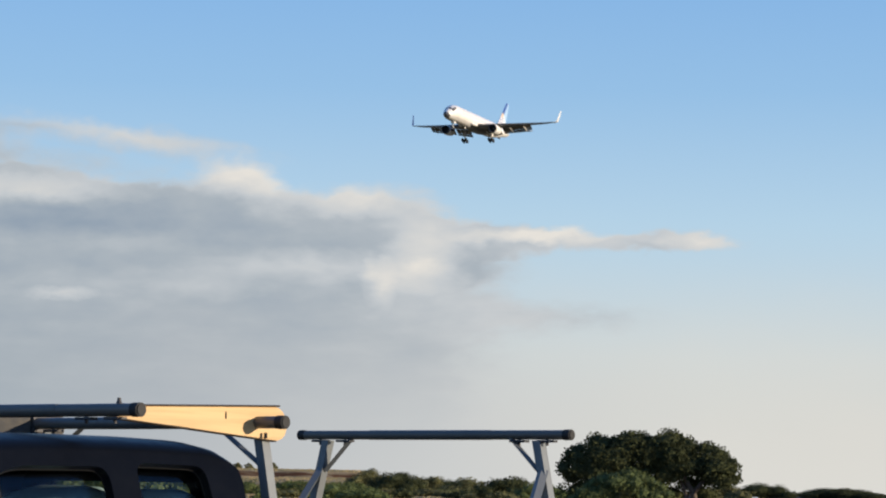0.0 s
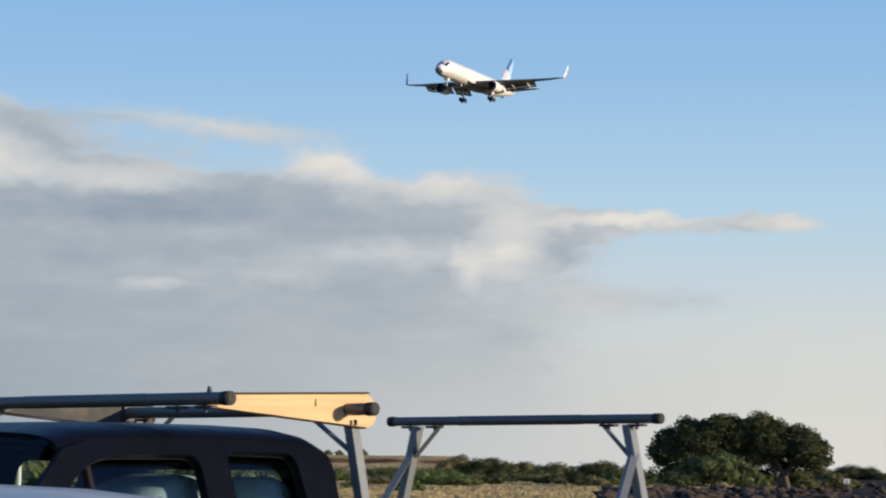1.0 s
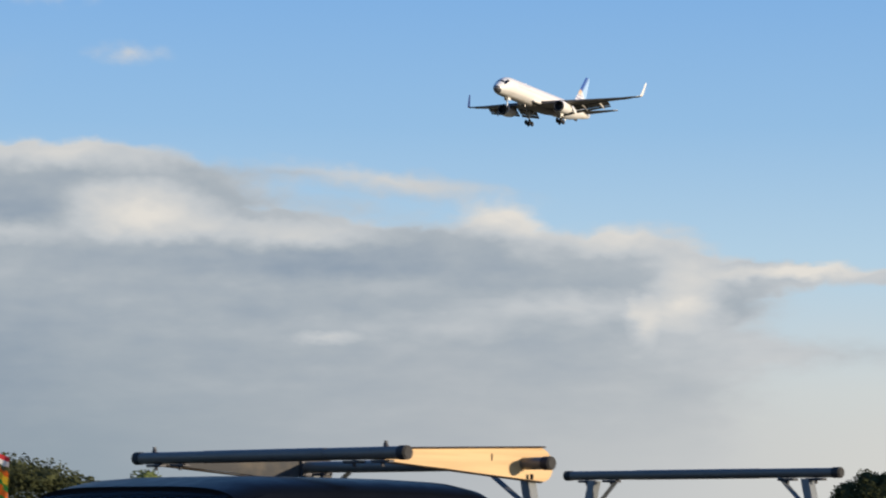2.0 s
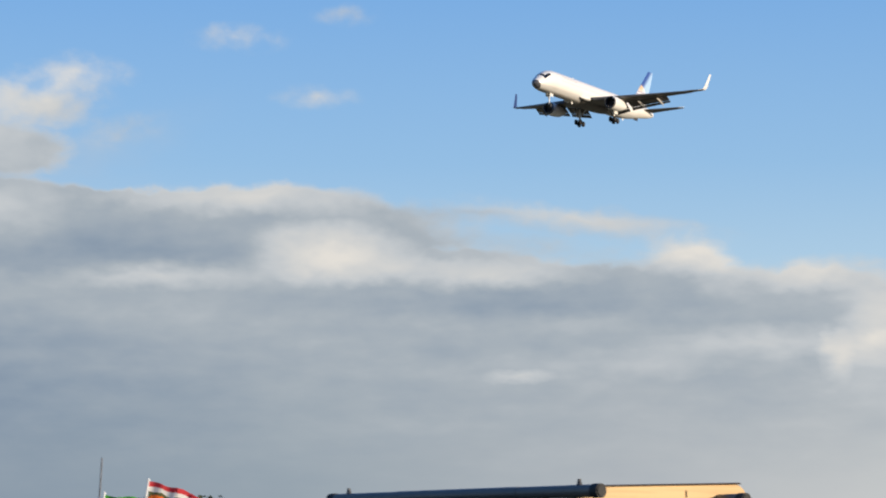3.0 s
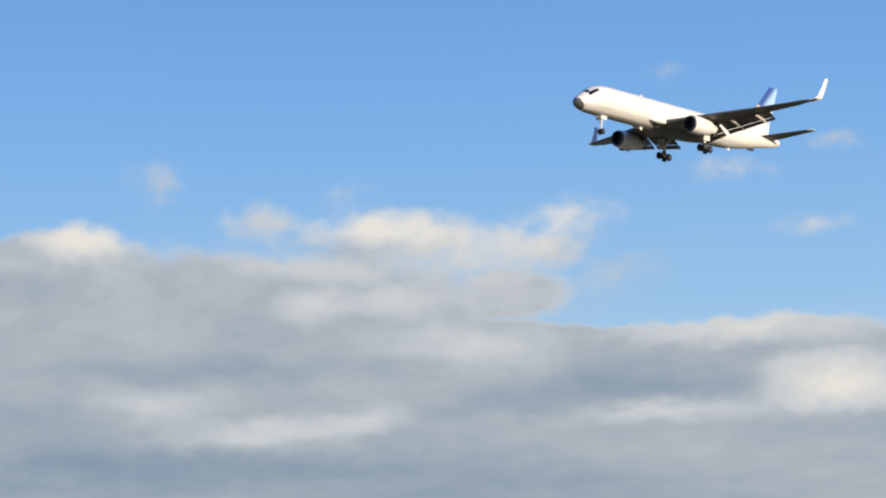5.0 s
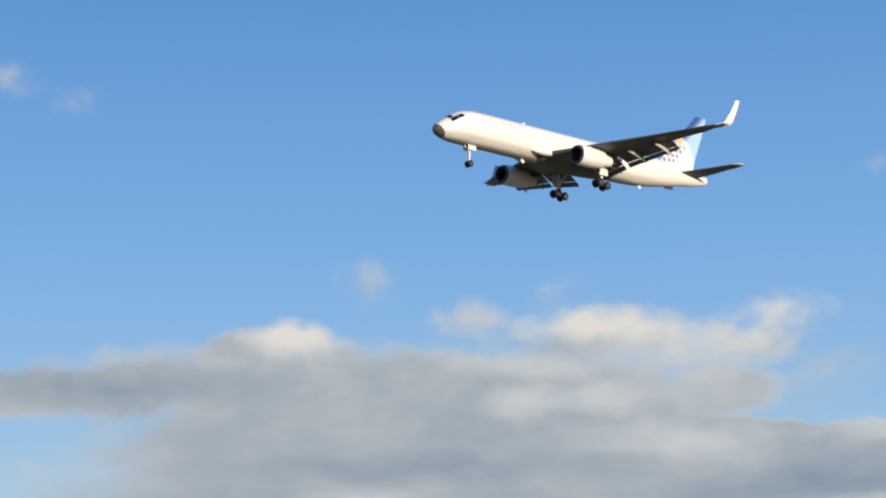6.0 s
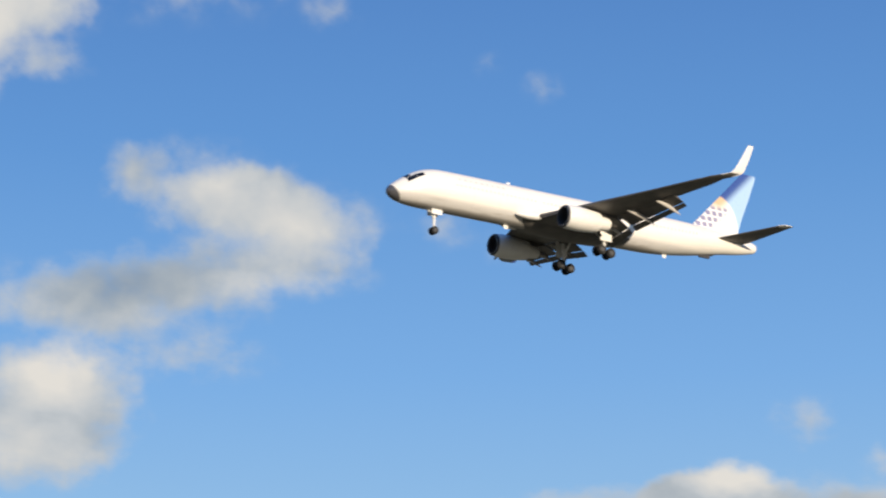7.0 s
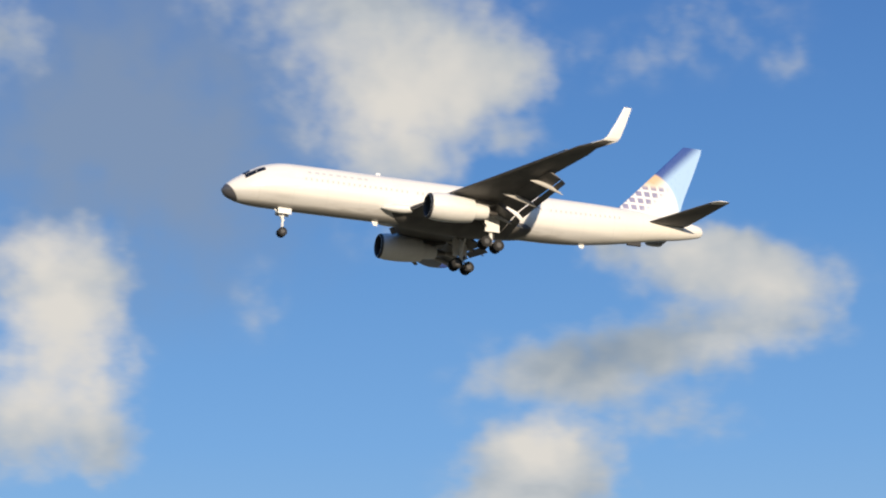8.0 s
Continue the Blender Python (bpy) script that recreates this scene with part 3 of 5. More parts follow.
    # engines
    for side in (1, -1):
        eng = new("engine")
        eng.parent, eng.location = thing, (-16.9, side * 6.4, -2.12)
        eng.scale = (0.96, 0.91, 0.91)
        prof = [(0.0, 1.06), (0.05, 1.16), (0.25, 1.26), (0.9, 1.36), (2.0, 1.38), (3.0, 1.32), (3.9, 1.22), (4.4, 1.13)]
        circle = [(math.sin(2 * math.pi * i / 40), math.cos(2 * math.pi * i / 40)) for i in range(40)]
        outer = [[(-s, c[0] * r, c[1] * r) for c in circle] for s, r in prof]
        inner = [[(-s, c[0] * r, c[1] * r) for c in circle] for s, r in ((4.4, 1.08), (3.0, 1.10))]
        part("nacelle", smooth(loft(outer + inner, False), 60), white, eng, "white engine nacelle")
        part("inlet_lip", smooth(loft([[(-s, c[0] * r, c[1] * r) for c in circle] for s, r in ((0.22, 1.265), (0.06, 1.19), (0.0, 1.10), (0.06, 1.02), (0.3, 0.98))], False), 80), dark, eng, "dark inlet lip")
        part("inlet_duct", smooth(loft([[(-s, c[0] * r, c[1] * r) for c in circle] for s, r in ((0.28, 0.98), (1.4, 1.02), (1.45, 0.02))], False)), dark, eng, "dark intake with fan")
        part("spinner", rod((-1.42, 0, 0), (-0.8, 0, 0), 0.34, 24, 0.02), steel, eng)
        part("fan_duct", smooth(loft([[(-s, c[0] * r, c[1] * r) for c in circle] for s, r in ((3.9, 1.09), (3.9, 0.74), (4.5, 0.76))], False), 40), dark, eng, "dark gap behind the fan cowl")
        part("core_nozzle", smooth(loft([[(-s, c[0] * r, c[1] * r) for c in circle] for s, r in ((4.4, 0.80), (4.9, 0.80), (5.4, 0.74), (5.9, 0.64), (5.9, 0.58), (5.2, 0.60))], False), 50), white, eng, "pale core nozzle")
        part("exhaust_cone", rod((-5.2, 0, 0), (-6.9, 0, 0), 0.50, 28, 0.16), hot, eng, "bare metal exhaust cone")
        rings = [[(-s, y, z) for y, z in ((-w, za), (w, za), (w * 0.8, zb), (-w * 0.8, zb))] for s, w, za, zb in ((1.6, 0.06, 1.30, 1.40), (2.8, 0.30, 1.10, 1.62), (4.4, 0.36, 0.75, 1.75), (5.4, 0.30, 0.55, 1.7), (7.0, 0.08, 1.0, 1.5))]
        part("pylon", smooth(loft(rings)), wing_grey, eng)
    # tail
    fin = [(35.6, 0.0, 1.5, 8.7, 0.03, 90), (38.05, 0.0, 2.0, 6.5, 0.09, 90), (40.1, 0.0, 4.0, 5.1, 0.09, 90), (42.4, 0.0, 6.3, 3.75, 0.09, 90), (44.75, 0.0, 8.7, 2.3, 0.09, 90), (45.25, 0.0, 9.2, 1.9, 0.05, 90)]
    part("fin", panel_wing(fin), fin_mat, thing, "tail fin, blue with white globe lattice and gold")
    for side in (1, -1):
        stab = [(40.0, 0.4, 0.80, 4.4, 0.09, 0), (41.0, 1.3, 0.90, 3.9, 0.09, 0), (44.6, 7.15, 1.50, 1.55, 0.09, 0), (45.0, 7.4, 1.53, 1.1, 0.06, 0)]
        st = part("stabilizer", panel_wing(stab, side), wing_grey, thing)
        part("tip_cap", panel_wing([(44.35, 6.75, 1.465, 1.72, 0.10, 0), (44.62, 7.18, 1.503, 1.57, 0.10, 0), (45.02, 7.44, 1.533, 1.12, 0.07, 0)], side), white, st, "pale tip cap")
    # nose gear
    gear = new("nose_gear")
    gear.parent, gear.location = thing, (-5.75, 0, -1.9)
    part("strut", rod((0, 0, 0), (0.1, 0, -2.2), 0.13, 14, 0.10), white, gear)
    part("drag_brace", rod((-0.1, 0, -1.1), (0.9, 0, 0.0), 0.07, 10), white, gear)
    for y in (0.42, -0.42):
        part("gear_door", box(-0.62, 0.62, y - 0.02, y + 0.02, -0.58, 0.05, 0.015), white, gear, "open white gear door")
    for y in (0.26, -0.26):
        wheel(gear, "wheel", 0.1, y, -2.2, 0.41, 0.27, rubber, steel)
    part("taxi_light", rod((0.12, 0, -0.85), (0.24, 0, -0.85), 0.16, 16), white, gear)
    # main gear with four-wheel trucks, tilted in flight
    for side in (1, -1):
        gear = new("main_gear")
        gear.parent, gear.location = thing, (-24.05, side * 3.6, -1.3)
        part("strut", rod((0, 0, 0), (0, 0, -2.75), 0.20, 16, 0.16), white, gear)
        part("side_brace", rod((0, -side * 0.1, -1.5), (0.1, -side * 1.7, -0.1), 0.09, 10), white, gear)
        part("torque_link", rod((-0.35, 0, -1.7), (-0.1, 0, -2.6), 0.06, 8), steel, gear)
        part("gear_door", box(-0.7, 0.7, side * 0.38 - 0.03, side * 0.38 + 0.03, -1.7, 0.1, 0.02), white, gear, "open white gear door")
        part("truck_beam", rod((0.75, 0, -2.62), (-0.75, 0, -2.94), 0.13, 12), steel, gear)
        for x, z in ((0.58, -2.66), (-0.58, -2.90)):
            for y in (0.43, -0.43):
                wheel(gear, "wheel", x, y, z, 0.52, 0.36, rubber, steel)
    # antennas and small lights
    for s, z, up in ((14.2, 2.2, 1), (14.0, -2.05, -1), (34.2, -1.75, -1)):
        rings = [[(-(s + a + k * 0.2), h, z + up * (k * 0.42 - 0.05)) for a, h in foil(0.62 - 0.25 * k, 0.12, 6)] for k in (0, 0.5, 1)]
        part("antenna", smooth(loft(rings)), white, thing, "white blade antenna")
    part("tail_skid", box(-40.6, -39.2, -0.12, 0.12, -1.25, -0.75, 0.05), dark, thing)
    return thing


plane_thing = build_airliner()

# ---- ground and distance ----


def land_material():
    m = surface("dry_grass_ground", (0.42, 0.31, 0.17), 0.95, 0.0, 0.3, 0.06, 0.5, 2.0, second=(0.20, 0.17, 0.07))
    N = Net(m.node_tree)
    b = m.node_tree.nodes["Principled BSDF"]
    old = b.inputs["Base Color"].links[0].from_socket
    b.inputs["Specular IOR Level"].default_value = 0.05
    up = N.add("ShaderNodeSeparateXYZ")
    N.put(up.inputs[0], N.add("ShaderNodeNewGeometry").outputs["Normal"])
    N.put(b.inputs["Base Color"], N.mix(N.span(up.outputs[2], 0.95, 0.985, 1.0, 0.0), old, (0.11, 0.05, 0.025, 1)))
    near = N.add("ShaderNodeSeparateXYZ")
    N.put(near.inputs[0], N.add("ShaderNodeTexCoord").outputs["Object"])
    side = N.math("MULTIPLY_ADD", near.outputs[1], -0.032, near.outputs[0])
    lava = N.math("MULTIPLY", N.span(side, 0.0, 3.0), N.span(near.outputs[1], 236, 250, 1.0, 0.0))
    far_side = N.math("MULTIPLY_ADD", near.outputs[1], -0.088, near.outputs[0])
    lava = N.math("MAXIMUM", lava, N.span(far_side, 0.0, 6.0))
    lava = N.math("MULTIPLY", lava, N.span(near.outputs[1], 90, 130))
    earth = b.inputs["Base Color"].links[0].from_socket
    N.put(b.inputs["Base Color"], N.mix(lava, earth, (0.045, 0.033, 0.026, 1)))
    return m


def rise(x, y):
    """Height of the land: flat by the camera, low terraces behind."""
    r, az = math.hypot(x, y), math.degrees(math.atan2(-x, y))
    far = max(0.0, min(1.0, (r - 100) / 300))
    z = noise.noise(Vector((x * 0.015, y * 0.015, 0))) * 0.35 * far
    if -12 < az < 70:
        spread = max(0.0, min(1.0, (az - 0.2) / 1.6))
        edge = 5 * noise.noise(Vector((az * 0.8, 0, 5)))
        z += spread * (2.4 * max(0, min(1, (r - 440) / 60)) + 0.6 * max(0, min(1, (r - 500) / 50)) + 1.5 * max(0, min(1, (r - 560 - edge) / 3)) + 1.0 * max(0, min(1, (r - 572) / 70)))
    return z


def place(az, dist):
    a = radians(az)
    x, y = -dist * math.sin(a), dist * math.cos(a)
    return Vector((x, y, rise(x, y)))


def build_ground():
    bm = bmesh.new()
    radii = [3, 6, 9, 13, 18, 26, 38, 55, 80, 110, 150, 190, 230, 270, 320, 380, 450, 520, 548, 552, 554, 556, 558, 560, 562, 564, 566, 568, 571, 575, 600, 612, 616, 620, 624, 628, 633, 650, 800, 1000, 1400, 2000, 3000, 4500]
    angles = [-12 + 0.35 * i for i in range(160)] + [44 + 5 * i for i in range(1, 61)]
    rows = [[(-r * math.sin(radians(a)), r * math.cos(radians(a)), 0) for a in angles] for r in radii]
    rows = [[(x, y, rise(x, y)) for x, y, _ in row] for row in rows]
    loft(rows, False, True, bm)
    bm.verts.ensure_lookup_table()
    bm.faces.new(bm.verts[:len(angles)])
    bmesh.ops.recalc_face_normals(bm, faces=bm.faces)
    if sum(f.normal.z for f in bm.faces) < 0:
        bmesh.ops.reverse_faces(bm, faces=bm.faces)
    g = part("ground", smooth(bm, 80), land_material())
    return tagged(g, "dry yellow grass and bare earth running to a low bluff", "ground", kind="structure")


ground = build_ground()

leaf_dark = surface("leaf_dark", (0.060, 0.068, 0.030), 0.95, 0.0, 0.3, 0.5)
leaf_green = surface("leaf_green", (0.105, 0.13, 0.048), 0.95, 0.0, 0.35, 0.8)
leaf_olive = surface("leaf_olive", (0.145, 0.14, 0.062), 0.95, 0.0, 0.35, 0.8)
for m in (leaf_dark, leaf_green, leaf_olive):
    m.node_tree.nodes["Principled BSDF"].inputs["Specular IOR Level"].default_value = 0.15
bark = surface("bark", (0.10, 0.075, 0.055), 0.9, 0.0, 0.3, 4.0, 0.6, 12.0)


def crown_mesh(lumps, leaf, per_area, seed):
    """Leaf clumps on and inside lumps (centre, radii): loose folded leaves round dark cores."""
    rnd = random.Random(seed)
    verts, faces = [], []
    for (cx, cy, cz), (rx, ry, rz) in lumps:
        n = int(per_area * (rx * ry + ry * rz + rx * rz) * 4)
        for _ in range(n):
            u, w = rnd.uniform(-1, 1), rnd.uniform(0, 2 * math.pi)
            q = math.sqrt(1 - u * u)
            d = Vector((q * math.cos(w), q * math.sin(w), u))
            k = rnd.uniform(0.45, 1.2) ** 0.5 * (1 + 0.28 * noise.noise(Vector((cx + d.x * 2.2, cy + d.y * 2.2, cz + d.z * 2.2))))
            p = Vector((cx + d.x * rx * k, cy + d.y * ry * k, cz + d.z * rz * k))
            a = Vector((rnd.gauss(0, 1), rnd.gauss(0, 1), rnd.gauss(0, 0.6))).normalized()
            b = a.cross(Vector((rnd.gauss(0, 1), rnd.gauss(0, 1), rnd.gauss(0, 1)))).normalized()
            s = leaf * rnd.uniform(0.6, 1.4)
            i = len(verts)
            lift = a.cross(b) * s * 0.3
            verts += [p - a * s, p + b * s * 0.6 + lift, p + a * s, p - b * s * 0.6 + lift]
            faces += [(i, i + 1, i + 2), (i, i + 2, i + 3)]
        # solid core so that little sky shows through the middle
        ball = bmesh.new()
        bmesh.ops.create_icosphere(ball, subdivisions=2, radius=1)
        i = len(verts)
        for v in ball.verts:
            k = 0.66 * (1 + 0.3 * noise.noise(Vector((cx, cy, cz)) + v.co * 2))
            verts.append(Vector((cx + v.co.x * rx * k, cy + v.co.y * ry * k, cz + v.co.z * rz * k)))
        faces += [tuple(i + v.index for v in f.verts) for f in ball.faces]
        ball.free()
    bm = bmesh.new()
    me = bpy.data.meshes.new("scrap")
    me.from_pydata(verts, [], faces)
    bm.from_mesh(me)
    bpy.data.meshes.remove(me)
    return bm


def tree(name, az, dist, lumps, trunk, mat, label, category="tree", leaf=0.22, per_area=9.0, seed=1, group=""):
    """lumps: (across, along, up, rx, ry, rz) round the foot; trunk: rows of (across, up, radius)."""
    thing = tagged(new(name), label, category, group)
    thing.matrix_world = Matrix.Translation(place(az, dist)) @ pose(0, 0, 0, 0, 0, az)
    if trunk:
        bm = bmesh.new()
        for limb in trunk:
            for (xa, za, ra), (xb, zb, rb) in zip(limb, limb[1:]):
                rod((xa, 0, za), (xb, 0.3 * (zb - za) * math.sin(xa), zb), ra, 9, rb, bm)
        part("trunk", bm, bark, thing)
    part("crown", crown_mesh([((x, y, z), (rx, ry, rz)) for x, y, z, rx, ry, rz in lumps], leaf, per_area, seed), mat, thing)
    return thing


def scatter_lumps(width, height, count, seed, deep=0.6, low=0.2):
    rnd = random.Random(seed)
    out = []
    for i in range(count):
        x = (i + 0.5) / count * 2 - 1
        top = height * (1 - 0.55 * abs(x) ** 2.2) * rnd.uniform(0.78, 1.02)
        r = width / count * rnd.uniform(0.9, 1.5)
        rz = min(top * 0.45, r * rnd.uniform(0.6, 0.9))
        out.append((x * width / 2, rnd.uniform(-0.5, 0.5) * width * deep * 0.4, top - rz, r, r, rz))
        out.append((x * width / 2 * 0.9, rnd.uniform(-0.5, 0.5) * width * deep * 0.4, max(0.3, top * 0.4), r, r, top * 0.42))
    return out




def crown_lumps(outline, fill, seed, lump=(0.6, 1.1), deep=2.2):
    """Lumps of a crown: one at each stretch of its outline (across, up), others strewn inside it."""
    rnd = random.Random(seed)
    out = []
    n = len(outline)
    cx, cz = sum(p[0] for p in outline) / n, sum(p[1] for p in outline) / n
    for (xa, za), (xb, zb) in zip(outline, outline[1:]):
        steps = max(1, round(math.hypot(xb - xa, zb - za) / 0.8))
        for k in range(steps):
            u = (k + rnd.uniform(0.2, 0.8)) / steps
            r = rnd.uniform(*lump)
            x, z = xa + (xb - xa) * u, za + (zb - za) * u
            d = math.hypot(cx - x, cz - z)
            out.append((x + (cx - x) / d * r * 0.95, rnd.uniform(-0.4, 0.4) * deep, z + (cz - z) / d * r * 0.8, r, r, r * rnd.uniform(0.65, 0.9)))
    for _ in range(fill):
        (xa, za), u = rnd.choice(outline), rnd.uniform(0.15, 0.85)
        r = rnd.uniform(1.1, 1.7) * lump[1]
        out.append((cx + (xa - cx) * u * 0.8, rnd.uniform(-0.5, 0.5) * deep, cz + (za - cz) * u * 0.72, r, r, r * 0.75))
    return out


big = crown_lumps([(-8.6, 2.6), (-9.7, 3.7), (-8.9, 4.9), (-8.1, 5.8), (-6.4, 6.7), (-5.2, 6.4), (-3.1, 7.1), (-1.4, 6.9), (0.4, 6.4), (1.1, 7.0), (2.2, 7.5), (3.5, 6.9), (4.9, 6.2), (6.6, 6.0), (8.0, 5.0), (8.9, 3.4), (8.5, 2.3), (6.9, 2.5), (5.6, 2.9)], 34, 3)
big += [(x, 0.4 * math.sin(3 * x), z, 1.7, 1.7, 1.3) for x, z in ((-7.0, 3.6), (-7.2, 4.6), (-5.6, 4.9), (-5.2, 3.2), (-4.0, 5.3), (-3.2, 3.6), (-2.2, 5.3), (-1.0, 3.4), (-0.4, 4.9), (1.2, 5.2), (1.2, 3.4), (2.6, 5.3), (2.8, 3.8), (4.2, 4.6), (5.6, 4.3), (6.8, 3.9))]
big = [(x + 0.25, y, z * 0.97, rx, ry, rz) for x, y, z, rx, ry, rz in big]
big += [(-6.5, 1.0, 1.5, 2.4, 1.4, 1.4), (-3.0, 1.0, 1.6, 2.6, 1.4, 1.6), (0.4, 1.2, 1.5, 2.2, 1.2, 1.4), (2.4, 1.6, 1.2, 1.4, 1.0, 1.1), (5.4, 1.8, 1.3, 1.5, 1.0, 0.9), (4.2, 2.0, 2.2, 1.5, 1.0, 1.0)]
tree("tree", -4.76, 250, big, [[(4.6, -0.3, 0.35), (4.2, 1.4, 0.28), (3.0, 3.4, 0.2), (1.5, 5.0, 0.1)], [(4.2, 1.4, 0.24), (5.6, 3.2, 0.16), (6.6, 4.6, 0.08)], [(3.8, 0.2, 0.2), (3.2, 2.2, 0.15), (2.2, 3.6, 0.08)]],
     leaf_dark, "wide dark green spreading tree on a crooked trunk", leaf=0.14, per_area=26, seed=3)
tree("bush", -4.12, 225, crown_lumps([(-5.2, 0.2), (-4.3, 1.1), (-3.3, 2.2), (-2.0, 2.9), (-0.8, 2.9), (0.95, 3.6), (2.4, 2.95), (3.9, 2.0), (5.0, 0.9), (5.4, 0.1)], 12, 9, (0.45, 0.8), 1.6), None,
     surface("leaf_pale", (0.10, 0.125, 0.04), 0.95, 0.0, 0.3, 0.8), "rounded green bush in front of the tree", "bush", 0.11, 34, 5)
# shore shrubs beside the crooked trunk
for k, (az, dist, wide, high) in enumerate(((-6.05, 262, 3.2, 1.7), (-6.75, 270, 3.6, 1.9), (-7.2, 280, 2.2, 1.2))):
    tree("bush", az, dist, scatter_lumps(wide, high, 5, k + 220), None, leaf_olive, "low shore scrub, dusty green, on dry grass", "bush", 0.12, 22, k + 260, "bushes along the shore")
# bushes along the foot of the bluff: direction, distance, width, height
for k, (az, dist, wide, high, mat) in enumerate((
        (0.9, 420, 8.5, 4.7, leaf_dark), (0.25, 440, 6, 4.2, leaf_olive), (-0.6, 400, 7, 3.2, leaf_olive), (-1.55, 330, 6.5, 3.6, leaf_dark), (-2.3, 320, 6, 2.7, leaf_green),
        (2.1, 400, 9, 2.4, leaf_green), (3.2, 380, 9, 2.2, leaf_green), (4.6, 390, 9, 2.3, leaf_green), (6.2, 420, 9, 2.6, leaf_olive), (1.7, 300, 5.5, 1.5, leaf_green),
        (-0.2, 470, 9, 3.0, leaf_dark), (1.6, 480, 8, 3.4, leaf_olive), (-7.3, 700, 16, 4.2, leaf_dark), (-9.0, 800, 22, 3.6, leaf_dark), (-6.4, 600, 9, 3.6, leaf_olive), (3.9, 230, 2.2, 1.3, leaf_green), (2.75, 200, 2.4, 1.1, leaf_green))):
    tree("bush", az, dist, scatter_lumps(wide, high, 6, k + 20), None, mat, "low shore bush, dusty green, on dry grass", "bush", 0.13, 24, k + 40, "bushes along the shore")
# low scrub between the bushes, uneven in size and spread
scrub = random.Random(17)
for k in range(46):
    az, dist = scrub.uniform(-2.1, 7.0), scrub.uniform(300, 455)
    if scrub.random() < 0.35:
        az, dist = scrub.uniform(-1.9, 1.9), scrub.uniform(400, 460)
    wide, high = scrub.uniform(2.0, 7.0), scrub.uniform(0.7, 2.3)
    mat = scrub.choice((leaf_green, leaf_olive, leaf_olive, leaf_dark))
    tree("bush", az, dist, scatter_lumps(wide, high, scrub.choice((3, 4, 5)), k + 320), None, mat, "low shore scrub, dusty green, on dry grass", "bush", 0.11, 28, k + 360, "bushes along the shore")
# shrubs seen through the cab windows
for k, (az, dist, wide, high) in enumerate(((5.6, 190, 4.5, 2.7), (7.0, 180, 5, 3.2), (8.4, 185, 5, 3.0), (9.8, 175, 5, 3.3), (11.2, 180, 5, 3.1))):
    tree("bush", az, dist, scatter_lumps(wide, high, 5, k + 120), None, leaf_green, "green shore bush behind the parked truck", "bush", 0.16, 12, k + 140, "bushes along the shore")
# trees behind the truck
tree("tree", 12.25, 150, scatter_lumps(4.6, 5.05, 5, 71), [[(0, -0.2, 0.2), (0.2, 2.4, 0.12)]], leaf_green, "sunlit green tree behind the parked truck", "tree", 0.1, 30, 72)
tree("tree", 6.3, 260, scatter_lumps(3.4, 6.0, 4, 73), [[(0, -0.2, 0.2), (0.1, 3.4, 0.1)]], leaf_green, "small green treetop beyond the truck", "tree", 0.2, 7, 74)
tree("tree", 15.2, 62, [(-1.4, 0, 2.8, 0.8, 0.8, 0.5), (-0.5, 0, 2.75, 0.8, 0.8, 0.48), (0.3, 0, 2.6, 0.8, 0.8, 0.45), (1.0, 0, 2.4, 0.7, 0.7, 0.4), (1.7, 0, 2.15, 0.6, 0.6, 0.4), (-0.2, 0, 1.6, 1.9, 0.9, 1.0)],
     [[(-0.3, -0.2, 0.14), (-0.4, 1.2, 0.1), (-1.2, 2.2, 0.05)]], leaf_dark, "wind-swept dark green shrub tree beside the flags", "tree", 0.05, 200, 75)
# far palms and treetops on the bluff
for k, (az, dist, high) in enumerate(((4.55, 660, 1.2), (4.3, 660, 1.1), (4.0, 660, 1.3), (3.88, 660, 1.4), (3.75, 660, 1.3), (-0.3, 650, 2.8), (-0.95, 650, 3.0))):
    tree("palm", az, dist, [(0, 0, high, 0.55, 0.55, 0.3), (0.6, 0, high - 0.35, 0.4, 0.3, 0.2), (-0.7, 0, high - 0.3, 0.45, 0.35, 0.2), (0.2, 0, high * 0.35, 1.1, 0.8, high * 0.35)], [[(0, -0.3, 0.2), (0.2, high, 0.1)]], leaf_olive, "small far palm on the bluff", "palm", 0.22, 20, k + 90, "far palms")

# dark lava boulders at the shore
rock_mat = surface("lava_rock", (0.05, 0.035, 0.026), 0.95, 0.0, 0.4, 1.5, 0.8, 6.0)
rnd = random.Random(8)
stones = []
for k in range(5):
    bm = bmesh.new()
    bmesh.ops.create_icosphere(bm, subdivisions=2, radius=0.5)
    for v in bm.verts:
        v.co *= 1 + 0.9 * noise.noise(v.co * 2.6 + Vector((k * 7, 0, 0)))
        v.co.z *= 0.75
    stone = part("boulder", bm, rock_mat)
    stones.append(stone)
    tagged(stone, "rough dark lava boulder on the shore", "boulder", "shore boulders")
for k in range(260):
    az = rnd.uniform(-10.2, -1.6)
    dist = rnd.uniform(140, 240) if k < 190 or az > -5.5 else rnd.uniform(240, 420)
    s = 0.25 + 1.1 * rnd.random() ** 2
    m = Matrix.Translation(place(az, dist) + Vector((0, 0, 0.2 * s))) @ pose(0, 0, 0, 0, 0, rnd.uniform(0, 360))
    if k < 5:
        ob = stones[k]
        ob.matrix_basis = m
    else:
        ob = new("boulder", stones[k % 5].data)
        tagged(ob, "rough dark lava boulder on the shore", "boulder", "shore boulders")
        ob.matrix_basis = m
    ob.scale = (s, s, s * rnd.uniform(0.6, 1.0))
